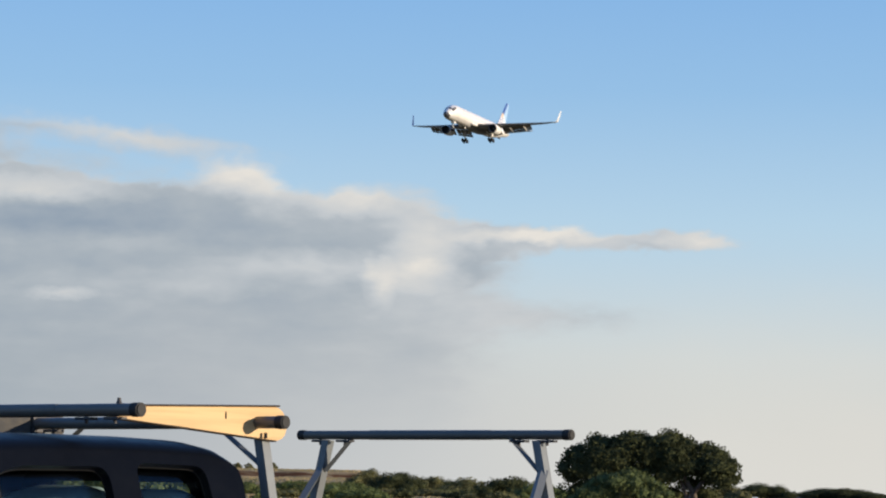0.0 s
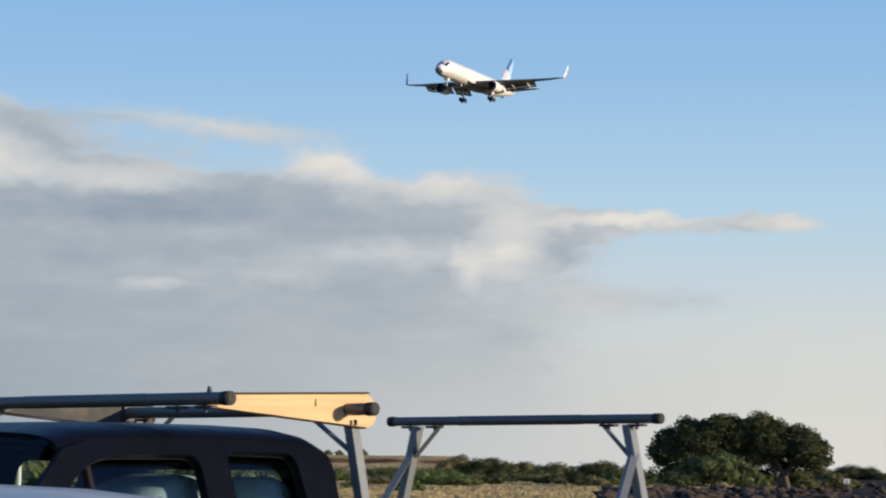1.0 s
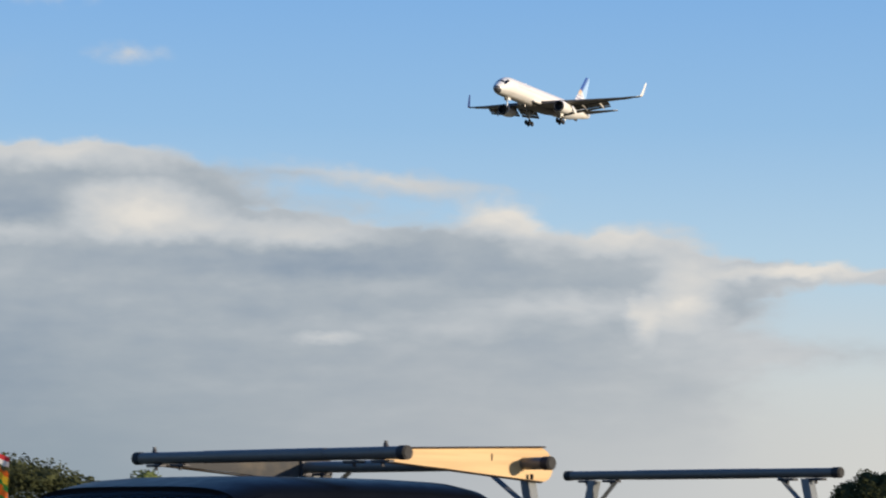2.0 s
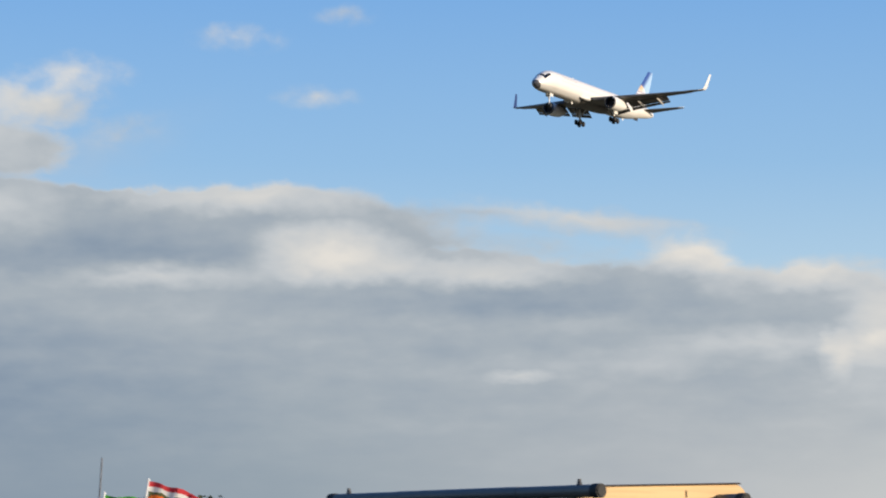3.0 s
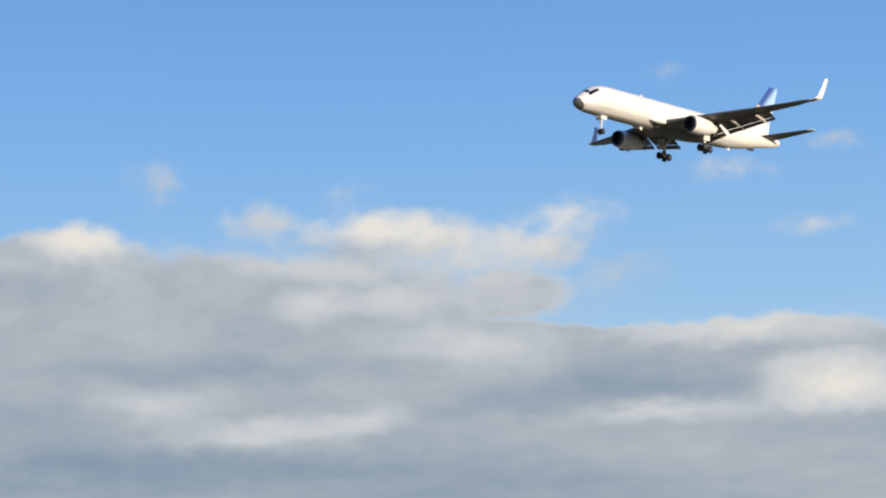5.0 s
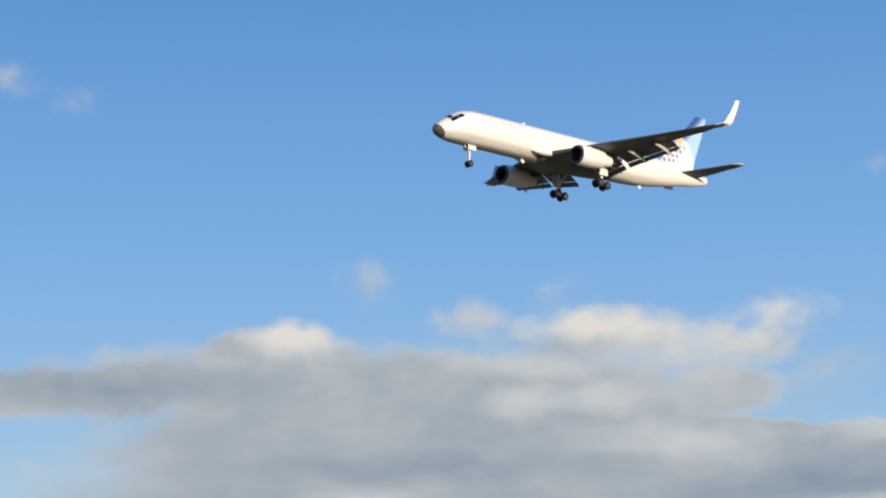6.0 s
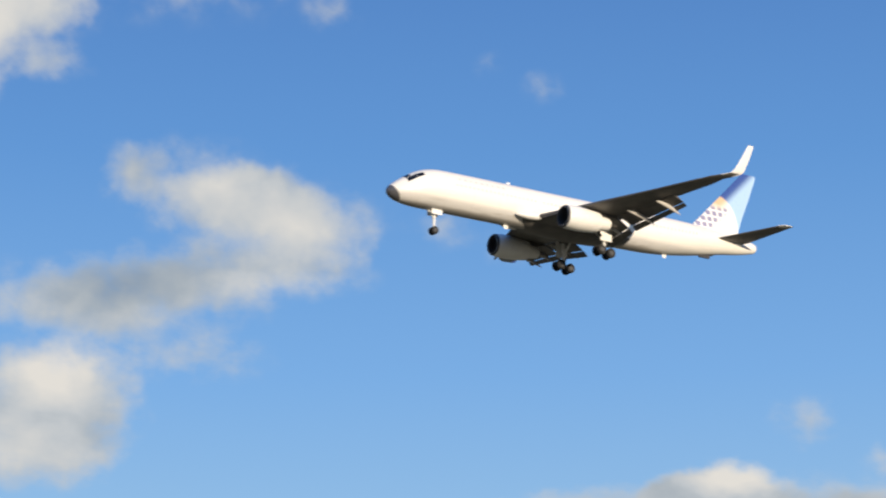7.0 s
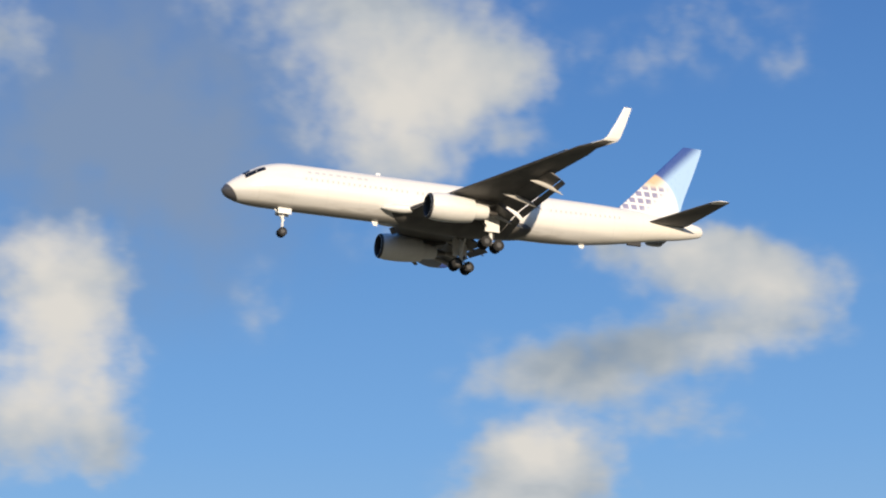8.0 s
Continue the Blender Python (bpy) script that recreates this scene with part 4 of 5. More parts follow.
# dry grass tufts
bm_v, bm_f = [], []
for k in range(50000):
    az, dist = rnd.uniform(-11, 12), 90 + 420 * rnd.random() ** 1.3
    if k > 36000:
        az, dist = rnd.uniform(0, 12), rnd.uniform(440, 700)
    if (az < -1.75 and dist < 246) or az < -5.2:
        continue
    p = place(az, dist)
    h, a = rnd.uniform(0.08, 0.22), rnd.uniform(0, math.pi)
    w = Vector((math.cos(a), math.sin(a), 0)) * rnd.uniform(0.1, 0.4)
    i = len(bm_v)
    bm_v += [p - w, p + w, p + Vector((rnd.uniform(-0.2, 0.2), 0, h))]
    bm_f.append((i, i + 1, i + 2))
grass = bpy.data.meshes.new("grass")
grass.from_pydata(bm_v, [], bm_f)
straw = surface("dry_grass", (0.56, 0.41, 0.21), 0.9, 0.0, 0.25, 0.03, second=(0.40, 0.33, 0.15))
N = Net(straw.node_tree)
lit_through = N.add("ShaderNodeBsdfTranslucent")
N.put(lit_through.inputs[0], straw.node_tree.nodes["Principled BSDF"].inputs["Base Color"].links[0].from_socket)
both = N.add("ShaderNodeMixShader")
both.inputs[0].default_value = 0.5
N.put(both.inputs[1], straw.node_tree.nodes["Principled BSDF"].outputs[0]), N.put(both.inputs[2], lit_through.outputs[0])
N.put(straw.node_tree.nodes["Material Output"].inputs[0], both.outputs[0])
grass.materials.append(straw)
tagged(new("grass", grass), "dry yellow and green grass tufts", "grass", kind="stuff")
# a small white notice board on the shore
sign = tagged(new("sign"), "small white notice board on a post among boulders", "sign")
sign.matrix_world = Matrix.Translation(place(-7.1, 240)) @ pose(0, 0, 0, 0, 0, -7)
part("post", rod((0, 0, -0.2), (0, 0, 1.0), 0.05, 8), bark, sign)
part("board", box(-0.28, 0.28, -0.03, 0.03, 0.7, 1.15, 0.01), surface("sign_white", (0.8, 0.8, 0.78), 0.6), sign)

# ---- the pickup with its ladder rack ----
TRUCK = pose(-1.385, 11.671, 0, 0, 0, 229.43)


def rounded(points, r, n=5):
    """A polygon with rounded corners, in two coordinates."""
    out = []
    for i, p in enumerate(points):
        p, a, b = Vector(p), Vector(points[i - 1]), Vector(points[(i + 1) % len(points)])
        da, db = (a - p).normalized(), (b - p).normalized()
        k = min(r, 0.45 * (a - p).length, 0.45 * (b - p).length)
        for j in range(n + 1):
            u = j / n
            out.append((p + da * k * (1 - u) ** 2 + db * k * u**2).to_tuple())
    return out


def sheet(outline, holes, lift, thick):
    """A bent panel: outline and holes in two coordinates, filled, lifted to space by lift(a, b) and thickened."""
    bm = bmesh.new()
    edges = []
    for loop in [outline] + holes:
        vs = [bm.verts.new((a, b, 0)) for a, b in loop]
        edges += [bm.edges.new((vs[i], vs[(i + 1) % len(vs)])) for i in range(len(vs))]
    bmesh.ops.triangle_fill(bm, use_beauty=True, edges=edges)
    for v in bm.verts:
        v.co = lift(v.co.x, v.co.y)
    if thick:
        bmesh.ops.recalc_face_normals(bm, faces=bm.faces)
        bmesh.ops.solidify(bm, geom=bm.faces[:], thickness=thick)
        bmesh.ops.recalc_face_normals(bm, faces=bm.faces)
    return smooth(bm, 30)


def glass_material(name, tint, gloss):
    m = bpy.data.materials.new(name)
    m.use_nodes = True
    N = Net(m.node_tree)
    N.tree.nodes.clear()
    see, shine = N.add("ShaderNodeBsdfTransparent"), N.add("ShaderNodeBsdfGlossy")
    see.inputs[0].default_value = (*tint, 1)
    shine.inputs["Roughness"].default_value = 0.04
    shine.inputs["Color"].default_value = (0.9, 0.95, 1, 1)
    mixed = N.add("ShaderNodeMixShader")
    f = N.add("ShaderNodeFresnel")
    f.inputs[0].default_value = 1.5
    N.put(mixed.inputs[0], N.math("MULTIPLY", f.outputs[0], gloss, clamp=True))
    N.put(mixed.inputs[1], see.outputs[0]), N.put(mixed.inputs[2], shine.outputs[0])
    N.put(N.add("ShaderNodeOutputMaterial").inputs[0], mixed.outputs[0])
    return m


car_glass = glass_material("tinted_glass", (0.86, 0.90, 0.86), 0.32)
side_glass = glass_material("side_window_glass", (0.90, 0.94, 0.92), 0.85)
tyre_mat = surface("tyre_rubber", (0.03, 0.03, 0.032), 0.85, 0.0, 0.2, 8.0)
trim_mat = surface("black_trim", (0.02, 0.02, 0.022), 0.55, 0.0, 0.2, 8.0)
trim_mat.node_tree.nodes["Principled BSDF"].inputs["Specular IOR Level"].default_value = 0.1
alloy = surface("alloy", (0.55, 0.55, 0.56), 0.4, 0.9, 0.1, 6.0)


def car_wheel(parent, x, y, r, w):
    ob = part("wheel", rod((0, -w / 2, 0), (0, w / 2, 0), r, 32, bevel=0.04), tyre_mat, parent)
    ob.location = (x, y, r)
    part("rim", rod((0, -w / 2 - 0.01, 0), (0, w / 2 + 0.01, 0), r * 0.62, 24, bevel=0.015), alloy, ob)
    return ob


def side_y(z):
    """Half width of the cab at a height: upright below the windows, leaning in above."""
    return 0.90 if z < 1.12 else 0.90 - 0.36 * (z - 1.12) - 0.10 * max(0, z - 1.6) ** 1.2


def build_truck():
    paint = surface("dark_blue_paint", (0.0038, 0.005, 0.0085), 0.35, 0.0, 0.25, 1.5)
    paint.node_tree.nodes["Principled BSDF"].inputs["Specular IOR Level"].default_value = 0.06
    seat_mat = surface("seat_cloth", (0.26, 0.38, 0.42), 0.9, 0.0, 0.2, 6.0, 0.3, 120)
    thing = tagged(new("pickup_truck"), "dark blue extended-cab pickup truck parked on the grass", "pickup truck")
    thing.matrix_world = TRUCK
    # cab sides with window openings
    outline = [(0.11, 0.62), (0.105, 1.42), (0.09, 1.55), (0.085, 1.62), (0.092, 1.67), (0.13, 1.702), (0.22, 1.722), (0.34, 1.73), (0.75, 1.738), (1.15, 1.738), (1.42, 1.728), (1.57, 1.695), (2.15, 1.16), (2.2, 0.62)]
    w2 = rounded([(0.27, 1.20), (0.300, 1.682), (0.70, 1.690), (0.70, 1.20)], 0.06)
    w1 = rounded([(0.86, 1.18), (0.86, 1.672), (1.36, 1.668), (1.52, 1.60), (1.95, 1.18)], 0.07)
    for sgn in (1, -1):
        part("cab_side", sheet(outline, [w2, w1], lambda a, b: Vector((a, sgn * side_y(b), b)), 0.05), paint, thing)
        for w in (w2, w1):
            part("side_window", sheet(w, [], lambda a, b: Vector((a, sgn * (side_y(b) - 0.02), b)), 0), side_glass, thing, "tinted side window pane")
            big_w = [((a - sum(p[0] for p in w) / len(w)) * 1.055 + sum(p[0] for p in w) / len(w), (b - sum(p[1] for p in w) / len(w)) * 1.04 + sum(p[1] for p in w) / len(w)) for a, b in w]
            part("window_seal", sheet(big_w, [w], lambda a, b: Vector((a, sgn * (side_y(b) + 0.004), b)), 0.006), trim_mat, thing, "black rubber window seal")
        part("window_post", rod((1.42, sgn * (side_y(1.18) - 0.012), 1.18), (1.42, sgn * (side_y(1.655) - 0.012), 1.655), 0.014, 8), trim_mat, thing, "black quarter-window post")
        part("door_joint", box(0.776, 0.784, sgn * 0.70, sgn * 0.905, 0.65, 1.12), trim_mat, thing)
        part("mirror", box(1.62, 1.80, sgn * 0.92, sgn * 1.12, 1.10, 1.30, 0.04), trim_mat, thing, "black door mirror")
    # roof skin across the cab
    top = [(0.055, 1.63), (0.065, 1.69), (0.09, 1.738), (0.15, 1.768), (0.26, 1.787), (0.5, 1.794), (0.75, 1.795), (1.15, 1.795), (1.30, 1.79), (1.42, 1.780), (1.57, 1.745)]
    rings = []
    for a, b in top:
        w = side_y(b - 0.095) + 0.004
        bow = [math.pi * i / 24 for i in range(25)]
        rings.append([(a, w * math.copysign(abs(math.cos(q)) ** 0.52, -math.cos(q)), b - 0.095 + 0.13 * max(0.0, math.sin(q)) ** 0.5) for q in bow])
    bm = loft(rings, False, False)
    bmesh.ops.solidify(bm, geom=bm.faces[:], thickness=0.03)
    part("roof", smooth(bm, 40), paint, thing)
    part("windshield", loft([[(a, side_y(b) * 0.97 * u, b + 0.02 * (1 - u * u)) for u in (-1, -0.5, 0, 0.5, 1)] for a, b in ((1.57, 1.742), (1.86, 1.45), (2.15, 1.17))], False, False), car_glass, thing, "slanted windshield")
    part("rear_window", loft([[(0.145, 0.62 * u, b) for u in (-1, 0, 1)] for b in (1.20, 1.42, 1.63)], False, False), car_glass, thing)
    back = [(-0.9, 0.62), (-0.9, 1.2), (-0.78, 1.70), (0.78, 1.70), (0.9, 1.2), (0.9, 0.62)]
    part("cab_back", sheet(back, [rounded([(-0.64, 1.2), (-0.62, 1.63), (0.62, 1.63), (0.64, 1.2)], 0.06)], lambda a, b: Vector((0.125, max(-1, min(1, a / 0.78 if b > 1.65 else a / 0.9)) * (side_y(b) - 0.04), b)), 0.03), paint, thing)
    # hood, fenders, bed
    rings = []
    for x, w, z in ((2.14, 0.90, 1.17), (2.6, 0.91, 1.13), (3.1, 0.90, 1.07), (3.45, 0.86, 1.0), (3.6, 0.80, 0.85)):
        rings.append([(x, -w, 0.5), (x, -w, z - 0.12), (x, -w * 0.92, z - 0.03), (x, -w * 0.5, z), (x, w * 0.5, z), (x, w * 0.92, z - 0.03), (x, w, z - 0.12), (x, w, 0.5)])
    part("hood", smooth(loft(rings), 50), paint, thing)
    part("front_bumper", box(3.5, 3.72, -0.88, 0.88, 0.42, 0.64, 0.05), alloy, thing, "chrome front bumper")
    part("rear_bumper", box(-2.45, -2.28, -0.88, 0.88, 0.48, 0.66, 0.04), alloy, thing, "chrome rear bumper")
    part("floor_pan", box(-2.2, 3.4, -0.8, 0.8, 0.42, 0.62, 0.02), trim_mat, thing)
    for sgn in (1, -1):
        part("bed_side", box(-2.3, 0.06, sgn * 0.87 - 0.06, sgn * 0.87 + 0.06, 0.58, 1.28, 0.03), paint, thing)
        part("head_lamp", box(3.4, 3.62, sgn * 0.68 - 0.16, sgn * 0.68 + 0.16, 0.74, 0.92, 0.03), alloy, thing, "clear headlamp")
        part("tail_lamp", box(-2.33, -2.26, sgn * 0.84 - 0.05, sgn * 0.84 + 0.05, 0.85, 1.2, 0.015), surface("red_lens", (0.3, 0.01, 0.01), 0.2), thing, "red tail lamp")
        for x in (2.85, -1.15):
            car_wheel(thing, x, sgn * 0.80, 0.38, 0.25)
    part("tailgate", box(-2.32, -2.26, -0.78, 0.78, 0.62, 1.28, 0.02), paint, thing)
    part("bed_floor", box(-2.26, 0.05, -0.8, 0.8, 0.66, 0.70), trim_mat, thing)
    front_seat = [(1.20, 0.75), (1.15, 1.38), (1.07, 1.48), (0.98, 1.55), (0.88, 1.59), (0.78, 1.61), (0.70, 1.605), (0.66, 1.55), (0.70, 1.3), (0.80, 0.75)]
    rear_seat = [(0.50, 0.75), (0.40, 1.40), (0.36, 1.53), (0.31, 1.59), (0.24, 1.60), (0.18, 1.57), (0.14, 1.48), (0.13, 0.75)]
    for y in (0.38, -0.38):
        for side_view in (front_seat, rear_seat):
            mid = sum(p[0] for p in side_view) / len(side_view)
            rings = [[(mid + (a - mid) * f, y + w * 0.25, 0.75 + (b - 0.75) * g * (1 if y > 0 else 0.74)) for a, b in side_view] for w, f, g in ((-1, 0.6, 0.93), (-0.9, 0.85, 0.98), (-0.6, 1, 1), (0.6, 1, 1), (0.9, 0.85, 0.98), (1, 0.6, 0.93))]
            part("seat", smooth(loft(rings), 60), seat_mat, thing, "grey cloth seat back")
    part("dashboard", box(1.75, 2.2, -0.8, 0.8, 0.8, 1.14, 0.05), trim_mat, thing)
    part("steering_wheel", rod((1.62, 0.38, 1.12), (1.66, 0.38, 1.14), 0.19, 24), trim_mat, thing)
    return thing


def build_rack():
    tube = surface("rack_tube", (0.12, 0.113, 0.103), 0.4, 0.0, 0.2, 8.0)
    cap = surface("rubber_cap", (0.015, 0.015, 0.016), 0.7, 0.0, 0.2, 20.0)
    post_mat = surface("brushed_aluminium", (0.17, 0.185, 0.195), 0.5, 0.25, 0.15, 10.0, 0.05, 90)
    bolt_mat = surface("bolt_steel", (0.06, 0.06, 0.065), 0.5, 0.6, 0.2, 20.0)
    thing = tagged(new("ladder_rack"), "dark tube ladder rack with aluminium posts on the pickup", "ladder rack")
    thing.matrix_world = TRUCK
    HW = 0.94
    for name, x, z in (("front", 0.855, 1.926), ("middle", 0.0, 1.90), ("rear", -2.048, 1.899)):
        R = 0.024 if name == "rear" else 0.027
        bar = part("crossbar", rod((x, -HW + 0.02, z), (x, HW - 0.05, z), R, 24), tube, thing)
        part("sleeve", rod((x, -0.42, z), (x, 0.42, z), R + 0.0015, 24), tube, bar)
        for y in (-HW, HW - 0.055):
            part("end_cap", rod((x, y, z), (x, y + 0.055, z), R + 0.003, 24, bevel=0.006), cap, bar, "black rubber end cap")
        for y in (-0.78, -0.6) if name == "middle" else (-0.78, -0.6, 0.6, 0.78):
            part("bolt", rod((x, y, z - R - 0.03), (x, y, z), 0.008, 8), bolt_mat, bar)
            part("bracket", box(x - 0.022, x + 0.022, y - 0.05, y + 0.05, z - R - 0.014, z - R - 0.002, 0.003), bolt_mat, bar)
        if name == "front":
            for y in (-0.795, 0.80):
                part("stop_peg", rod((x, y, z + R - 0.005), (x, y, z + R + 0.014), 0.014, 10, 0.009), bolt_mat, bar)
                part("stop_tip", rod((x, y, z + R + 0.012), (x, y, z + R + 0.024), 0.008, 10), bolt_mat, bar)
    for x, z in ((-0.06, 1.87), (-2.048, 1.87)):
        for s in (1, -1):
            bm = loft([[(x + dx * 0.024 + 0.015 * k, s * ((0.722 if x > -1 else 0.725) + 0.14 * k) + dy * 0.025, z - k * (z - 1.29)) for dx, dy in ((-1, -1), (-0.35, -1), (-0.35, -0.75), (0.35, -0.75), (0.35, -1), (1, -1), (1, 1), (-1, 1))] for k in (0, 1)])
            part("post", smooth(bm, 30), post_mat, thing, "grey extruded aluminium post")
            part("brace", rod((x, s * (0.46 if x > -1 else 0.55), z + 0.01), (x, s * 0.735, z - 0.16), 0.021, 4, flat=0.6), post_mat, thing)
            if x < -1:
                part("leg", rod((x + 0.01, s * 0.765, z - 0.15), (x + 0.29, s * 0.84, 1.30), 0.03, 4, flat=0.7), post_mat, thing, "slanted aluminium leg")
            if x > -1 and s < 0:
                # dark box added where the far board's rear end lies in shade
                part("clamp", box(x - 0.05, x + 0.09, -0.82, -0.71, 1.85, 1.965, 0.01), bolt_mat, thing, "dark block added for the board's shaded rear end")
            part("foot_plate", box(x - 0.09, x + 0.09, s * 0.88 - 0.05, s * 0.88 + 0.05, 1.28, 1.30, 0.004), bolt_mat, thing)
    return thing


def plank_material():
    m = surface("varnished_plank", (0.62, 0.42, 0.20), 0.5, 0.0, 0.06, 2.0)
    N = Net(m.node_tree)
    b = m.node_tree.nodes["Principled BSDF"]
    old = b.inputs["Base Color"].links[0].from_socket
    v = N.vec("MULTIPLY", N.add("ShaderNodeTexCoord").outputs["Object"], (2.0, 6.0, 40.0))
    N.put(b.inputs["Base Color"], N.mix(N.span(N.noise(v, 1.0, 5.0), 0.35, 0.75, 0.0, 0.55), old, (0.46, 0.27, 0.11, 1)))
    return m


edge_mat = surface("plank_edge", (0.10, 0.075, 0.05), 0.7, 0.0, 0.3, 8.0)


def build_plank(y, mat):
    """A tapered wooden side board, deep and rounded where the bar passes it, thin ahead."""
    outline = [(0.86, 1.945), (0.86, 1.896), (0.45, 1.868), (-0.04, 1.826)]
    outline += [(-0.09, 1.822), (-0.13, 1.823), (-0.155, 1.832), (-0.172, 1.848), (-0.182, 1.872), (-0.183, 1.90), (-0.174, 1.928), (-0.155, 1.952), (-0.128, 1.968), (-0.09, 1.975), (0.4, 1.962)]
    ob = part("plank", sheet(outline, [], lambda a, b: Vector((a, y, b)), 0.035), mat)
    ob.matrix_world = TRUCK
    tagged(ob, "tapered varnished wooden side board on the ladder rack" if y > 0 else "tapered wooden board on the ladder rack, coloured dark for shade", "plank", "rack side boards")
    edge = part("edge_strip", rod((0.86, y, 1.947), (-0.12, y, 1.976), 0.022, 8, flat=0.2), edge_mat, ob, "dark strip along the top edge")
    part("lower_strip", rod((0.86, y, 1.893), (-0.10, y, 1.820), 0.022, 8, flat=0.22), edge_mat, ob, "dark strip along the lower edge")
    part("staple", rod((0.20, y + 0.002, 1.91), (0.20, y + 0.002, 1.94), 0.003, 6), trim_mat, ob)
    part("screw", rod((-0.03, y + 0.02, 1.83), (-0.03, y + 0.02, 1.855), 0.008, 6), trim_mat, ob)
    return ob


build_truck()
build_rack()
wood = plank_material()
build_plank(0.765, wood)
# far board: its shade is put into a dark grey colour
build_plank(-0.765, surface("shaded_board", (0.05, 0.05, 0.05), 0.8, 0.0, 0.3, 6.0, 0.2, 30, second=(0.085, 0.075, 0.06)))


# ---- silver car in front of the truck ----
def build_car():
    paint = surface("silver_paint", (0.32, 0.315, 0.30), 0.4, 0.1, 0.06, 2.0, coat=0.2)
    thing = tagged(new("suv"), "silver sport utility vehicle parked beside the pickup", "car")
    thing.matrix_world = pose(-2.95, 6.35, 0, 0, 0, 3)
    # body: rings along its length; hood end away from the truck bed
    prof = [(-2.25, 0.78, 0.95), (-2.1, 0.84, 1.05), (-1.2, 0.88, 1.12), (-0.7, 0.9, 1.14), (1.6, 0.9, 1.14), (2.0, 0.88, 1.12), (2.2, 0.82, 1.0)]
    rings = [[(x, -w, 0.42), (x, -w * 1.02, 0.75), (x, -w * 0.99, z - 0.05), (x, -w * 0.92, z), (x, w * 0.92, z), (x, w * 0.99, z - 0.05), (x, w * 1.02, 0.75), (x, w, 0.42)] for x, w, z in prof]
    part("body", smooth(loft(rings), 50), paint, thing)
    top = [(-0.35, 1.49), (0.0, 1.55), (0.5, 1.594), (1.0, 1.602), (1.5, 1.594), (1.8, 1.58), (2.03, 1.552), (2.14, 1.51)]
    rings = [[(x, 0.66 * u, z - 0.03 * abs(u) ** 2.5) for u in (-1, -0.9, -0.7, -0.4, 0, 0.4, 0.7, 0.9, 1)] for x, z in top]
    bm = loft(rings, False, False)
    bmesh.ops.solidify(bm, geom=bm.faces[:], thickness=0.035)
    part("roof", smooth(bm, 40), paint, thing)
    for s in (1, -1):
        for x0, x1, xt0, xt1 in ((-0.55, 0.35, -0.12, 0.38), (0.48, 1.2, 0.48, 1.2), (1.32, 1.95, 1.32, 1.82)):
            part("side_window", loft([[(x0, s * 0.84, 1.13), (x1, s * 0.84, 1.13)], [(xt0, s * 0.68, 1.50), (xt1, s * 0.68, 1.50)]], False, False), car_glass, thing)
        for x, xt in ((-0.68, -0.26), (0.42, 0.43), (1.26, 1.26), (2.05, 1.92)):
            part("pillar", rod((x, s * 0.84, 1.10), (xt, s * 0.665, 1.53), 0.05, 8), paint, thing)
        for x in (-1.45, 1.35):
            car_wheel(thing, x, s * 0.78, 0.36, 0.23)
    part("windshield", loft([[(-0.85, 0.76 * u, 1.13) for u in (-1, 0, 1)], [(-0.38, 0.64 * u, 1.49) for u in (-1, 0, 1)]], False, False), car_glass, thing)
    part("rear_window", loft([[(2.12, 0.76 * u, 1.1) for u in (-1, 0, 1)], [(2.0, 0.64 * u, 1.48) for u in (-1, 0, 1)]], False, False), car_glass, thing)
    return thing


build_car()


# ---- flags ----
FLAG_PIECES = []


def flag_material(name, stripes):
    m = bpy.data.materials.new(name)
    m.use_nodes = True
    N = Net(m.node_tree)
    b = m.node_tree.nodes["Principled BSDF"]
    b.inputs["Roughness"].default_value = 0.75
    s = N.add("ShaderNodeSeparateXYZ")
    N.put(s.inputs[0], N.add("ShaderNodeUVMap", uv_map="cloth").outputs[0])
    r = N.add("ShaderNodeValToRGB")
    r.color_ramp.interpolation = "CONSTANT"
    N.put(r.inputs[0], N.math("ADD", s.outputs[1], N.math("MULTIPLY", N.math("MULTIPLY_ADD", N.noise(N.tree.nodes["UV Map"].outputs[0], 3.2, 2.0), 0.6, -0.3), N.span(s.outputs[1], 0.70, 0.92, 1.0, 0.06))))
    for i, col in enumerate(stripes):
        e = r.color_ramp.elements[0] if i == 0 else r.color_ramp.elements.new(i / len(stripes))
        e.position, e.color = i / len(stripes), (*col, 1)
    while len(r.color_ramp.elements) > len(stripes):
        r.color_ramp.elements.remove(r.color_ramp.elements[-1])
    weave = N.noise(N.add("ShaderNodeTexCoord").outputs["Object"], 14.0)
    col = N.vec("SCALE", r.outputs[0], scale=N.math("MULTIPLY_ADD", weave, 0.5, 0.75))
    N.put(b.inputs["Base Color"], col)
    glow = N.add("ShaderNodeBsdfTranslucent")
    N.put(glow.inputs[0], col)
    mixed = N.add("ShaderNodeMixShader")
    mixed.inputs[0].default_value = 0.35
    N.put(mixed.inputs[1], b.outputs[0]), N.put(mixed.inputs[2], glow.outputs[0])
    N.put(N.tree.nodes["Material Output"].inputs[0], mixed.outputs[0])
    return m


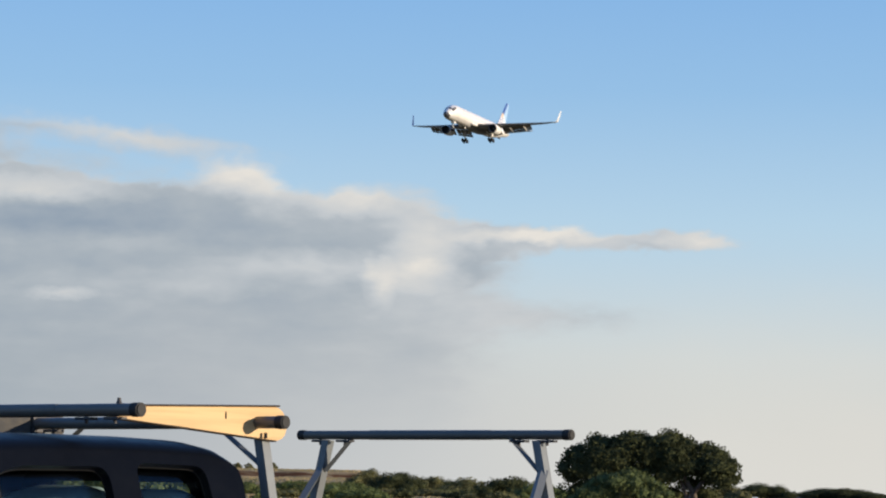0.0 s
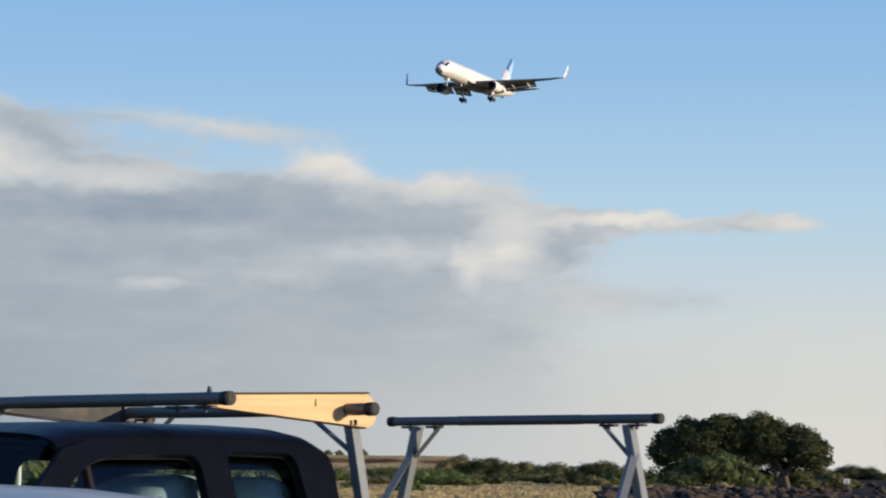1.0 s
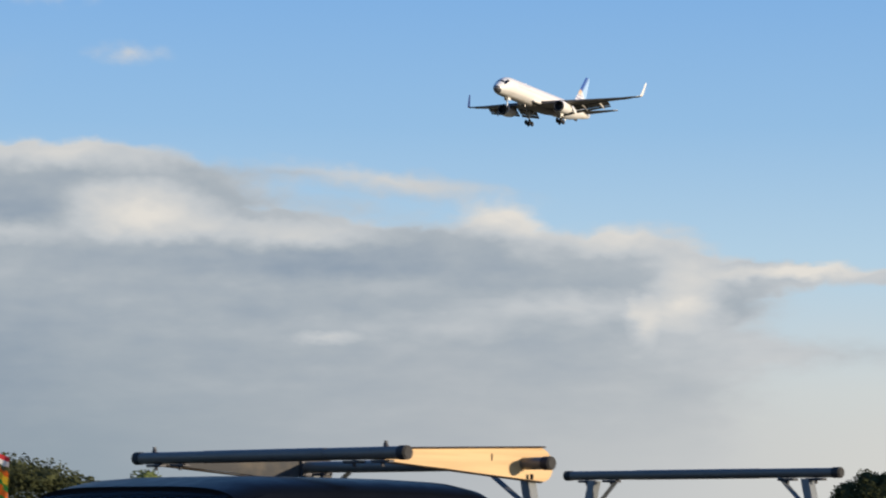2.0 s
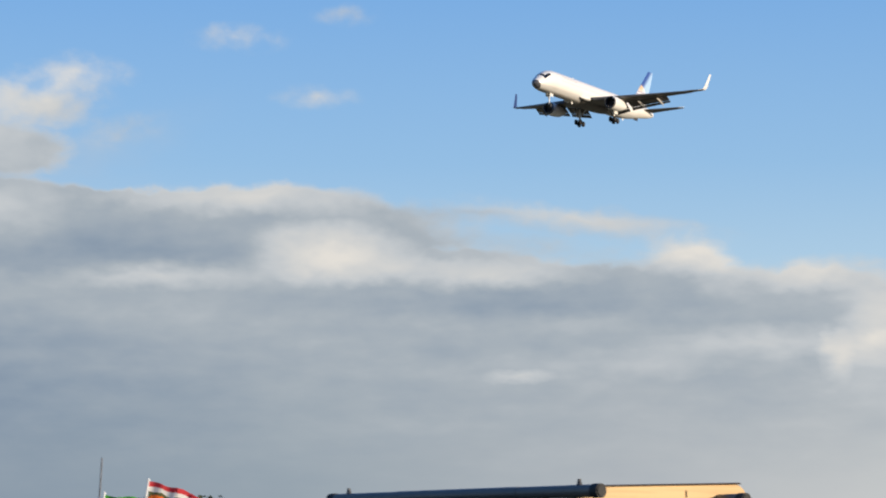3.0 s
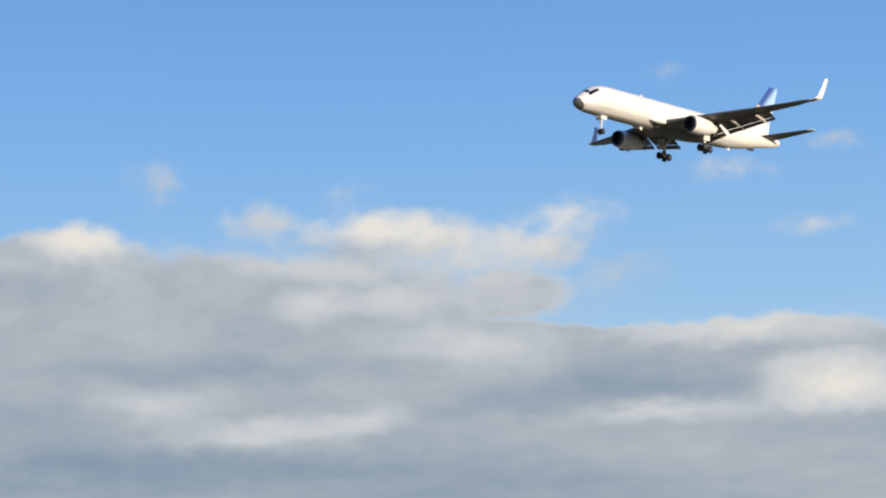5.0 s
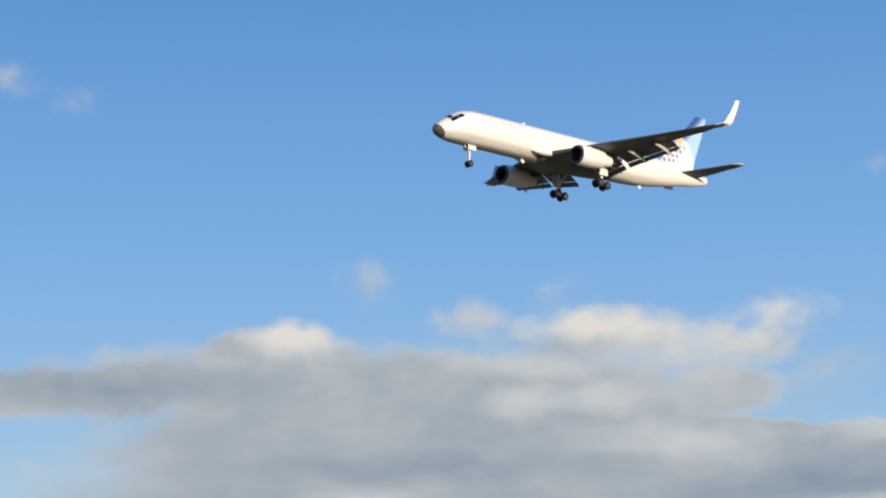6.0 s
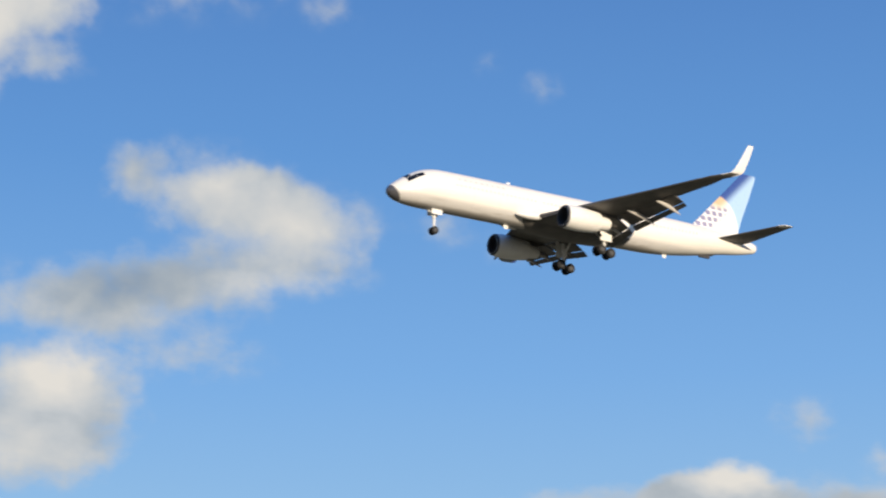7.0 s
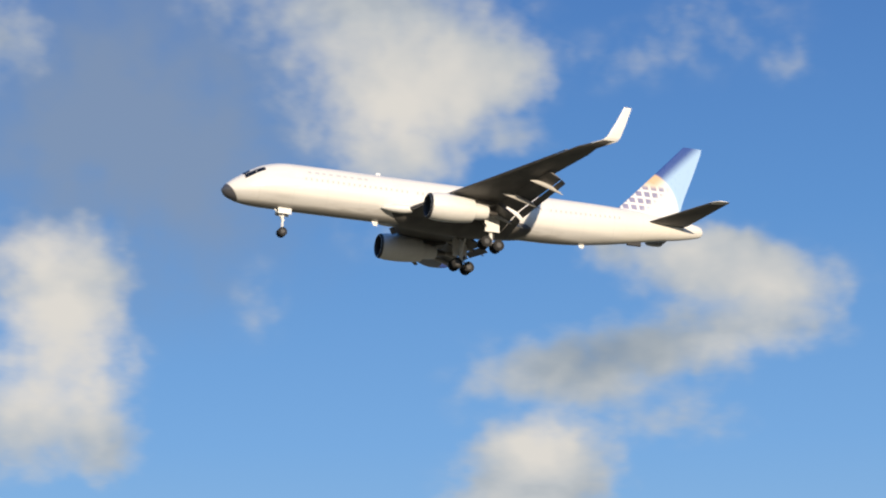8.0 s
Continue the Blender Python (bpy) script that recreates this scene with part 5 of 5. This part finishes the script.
def build_flag(az, dist, top, wide, high, mat, label, seed, droop):
    """A white pole with a flag of four stiff strips that swing in the wind."""
    white = surface("flag_pole_white", (0.8, 0.8, 0.78), 0.5, 0.0, 0.05, 5.0)
    thing = tagged(new("flag"), label, "flag", "flags on poles")
    thing.matrix_world = Matrix.Translation(place(az, dist)) @ pose(0, 0, 0, 0, 0, az)
    part("pole", rod((-0.38, 0, -0.1), (0.05, 0, top), 0.022, 12, 0.016), white, thing, "thin white flag pole")
    part("finial", rod((0.05, 0, top), (0.05, 0, top + 0.04), 0.03, 12, 0.012), white, thing)
    n, w = 4, wide / 4
    for k in range(n):
        bm = bmesh.new()
        uv = bm.loops.layers.uv.new("cloth")
        rows = []
        for i in range(9):
            a = i / 8
            u = (k + a) / n
            row = []
            for j in range(13):
                v = j / 12
                wave = 0.07 * math.sin(u * 9 + v * 2 + seed) * (0.3 + u) + 0.035 * math.sin(u * 21 + v * 5)
                row.append(bm.verts.new((a * w * 1.03, wave, -v * high - droop * (u * u * 0.7 + 0.3 * u) * wide + 0.02 * math.sin(u * 12 + seed))))
            rows.append(row)
        for i in range(8):
            for j in range(12):
                f = bm.faces.new((rows[i][j], rows[i + 1][j], rows[i + 1][j + 1], rows[i][j + 1]))
                f.smooth = True
                for loop, (p, q) in zip(f.loops, ((i, j), (i + 1, j), (i + 1, j + 1), (i, j + 1))):
                    loop[uv].uv = ((k + p / 8) / n, 1 - q / 12)
        strip = part("cloth_strip", bm, mat, thing)
        FLAG_PIECES.append((strip, Vector((0.05 + k * w, 0, top - 0.03)), k, seed))
    return thing


def flag_rows():
    out = []
    for strip, at, k, seed in FLAG_PIECES:
        rows = []
        for i in range(41):
            t = i * 0.2
            swing = 7 * math.sin(7.5 * t - 1.4 * k + seed) * (0.3 + 0.25 * k)
            lift = 0.008 * k * math.sin(6.1 * t - 1.1 * k + 2 * seed)
            rows.append((t, Matrix.Translation(at + Vector((0, 0, lift))) @ pose(0, 0, 0, 0, 0, swing)))
        out.append((strip, rows))
    return out


RED, GOLD, GREEN, ORANGE, WHITE, OLIVE = (0.55, 0.03, 0.04), (0.95, 0.62, 0.04), (0.07, 0.32, 0.05), (0.88, 0.17, 0.02), (0.75, 0.72, 0.68), (0.10, 0.11, 0.04)
build_flag(17.0, 45, 3.09, 1.0, 0.95, flag_material("striped_cloth", [ORANGE, GOLD, GREEN, ORANGE, GREEN, GOLD, GOLD, ORANGE, OLIVE, WHITE, RED]), "striped flag, red white green and gold, flying in wind", 0.5, 0.30)
build_flag(17.98, 44, 2.83, 0.95, 0.9, flag_material("banded_cloth", [ORANGE, GREEN, GOLD, RED, GOLD, GOLD, ORANGE, GOLD, GOLD, GREEN, ORANGE, GREEN]), "red gold and green banded flag flying in wind", 2.1, 0.15)
mast = part("mast", rod((0, 0, -0.1), (0.05, 0, 3.45), 0.022, 10, 0.014), surface("mast_grey", (0.12, 0.13, 0.15), 0.5, 0.3, 0.1, 4.0))
mast.matrix_world = Matrix.Translation(place(18.2, 44)) @ pose(0, 0, 0, 0, 2, 18)
tagged(mast, "thin dark grey mast standing beside the flags", "mast")

post_white = surface("post_white", (0.8, 0.8, 0.77), 0.6, 0.0, 0.08, 6.0)
for az in (11.43, 11.57):
    post = part("marker_post", rod((0, 0, -0.1), (0, 0, 1.86), 0.028, 10, bevel=0.006), post_white)
    post.matrix_world = Matrix.Translation(place(az, 40))
    tagged(post, "slim white marker post standing in grass behind the truck", "post", "white marker posts")


def motions():
    heading, bank = -110.89, -0.57
    rows = []
    for t in range(9):
        climb = 0.76 + 0.06 * max(0, t - 3)
        turn = pose(0, 0, 0, 0, 0, heading) @ pose(0, 0, 0, 0, -climb, 0) @ pose(0, 0, 0, bank, 0, 0)
        k = t * (1 - 0.00053 * t)
        rows.append((t, Matrix.Translation((0.089 - 21.1236 * k, 626.759 - 62.7672 * k, 95.558 - 2.6985 * k)) @ turn))
    walk(plane_thing, rows)
    for piece, rows in flag_rows():
        walk(piece, rows)


motions()
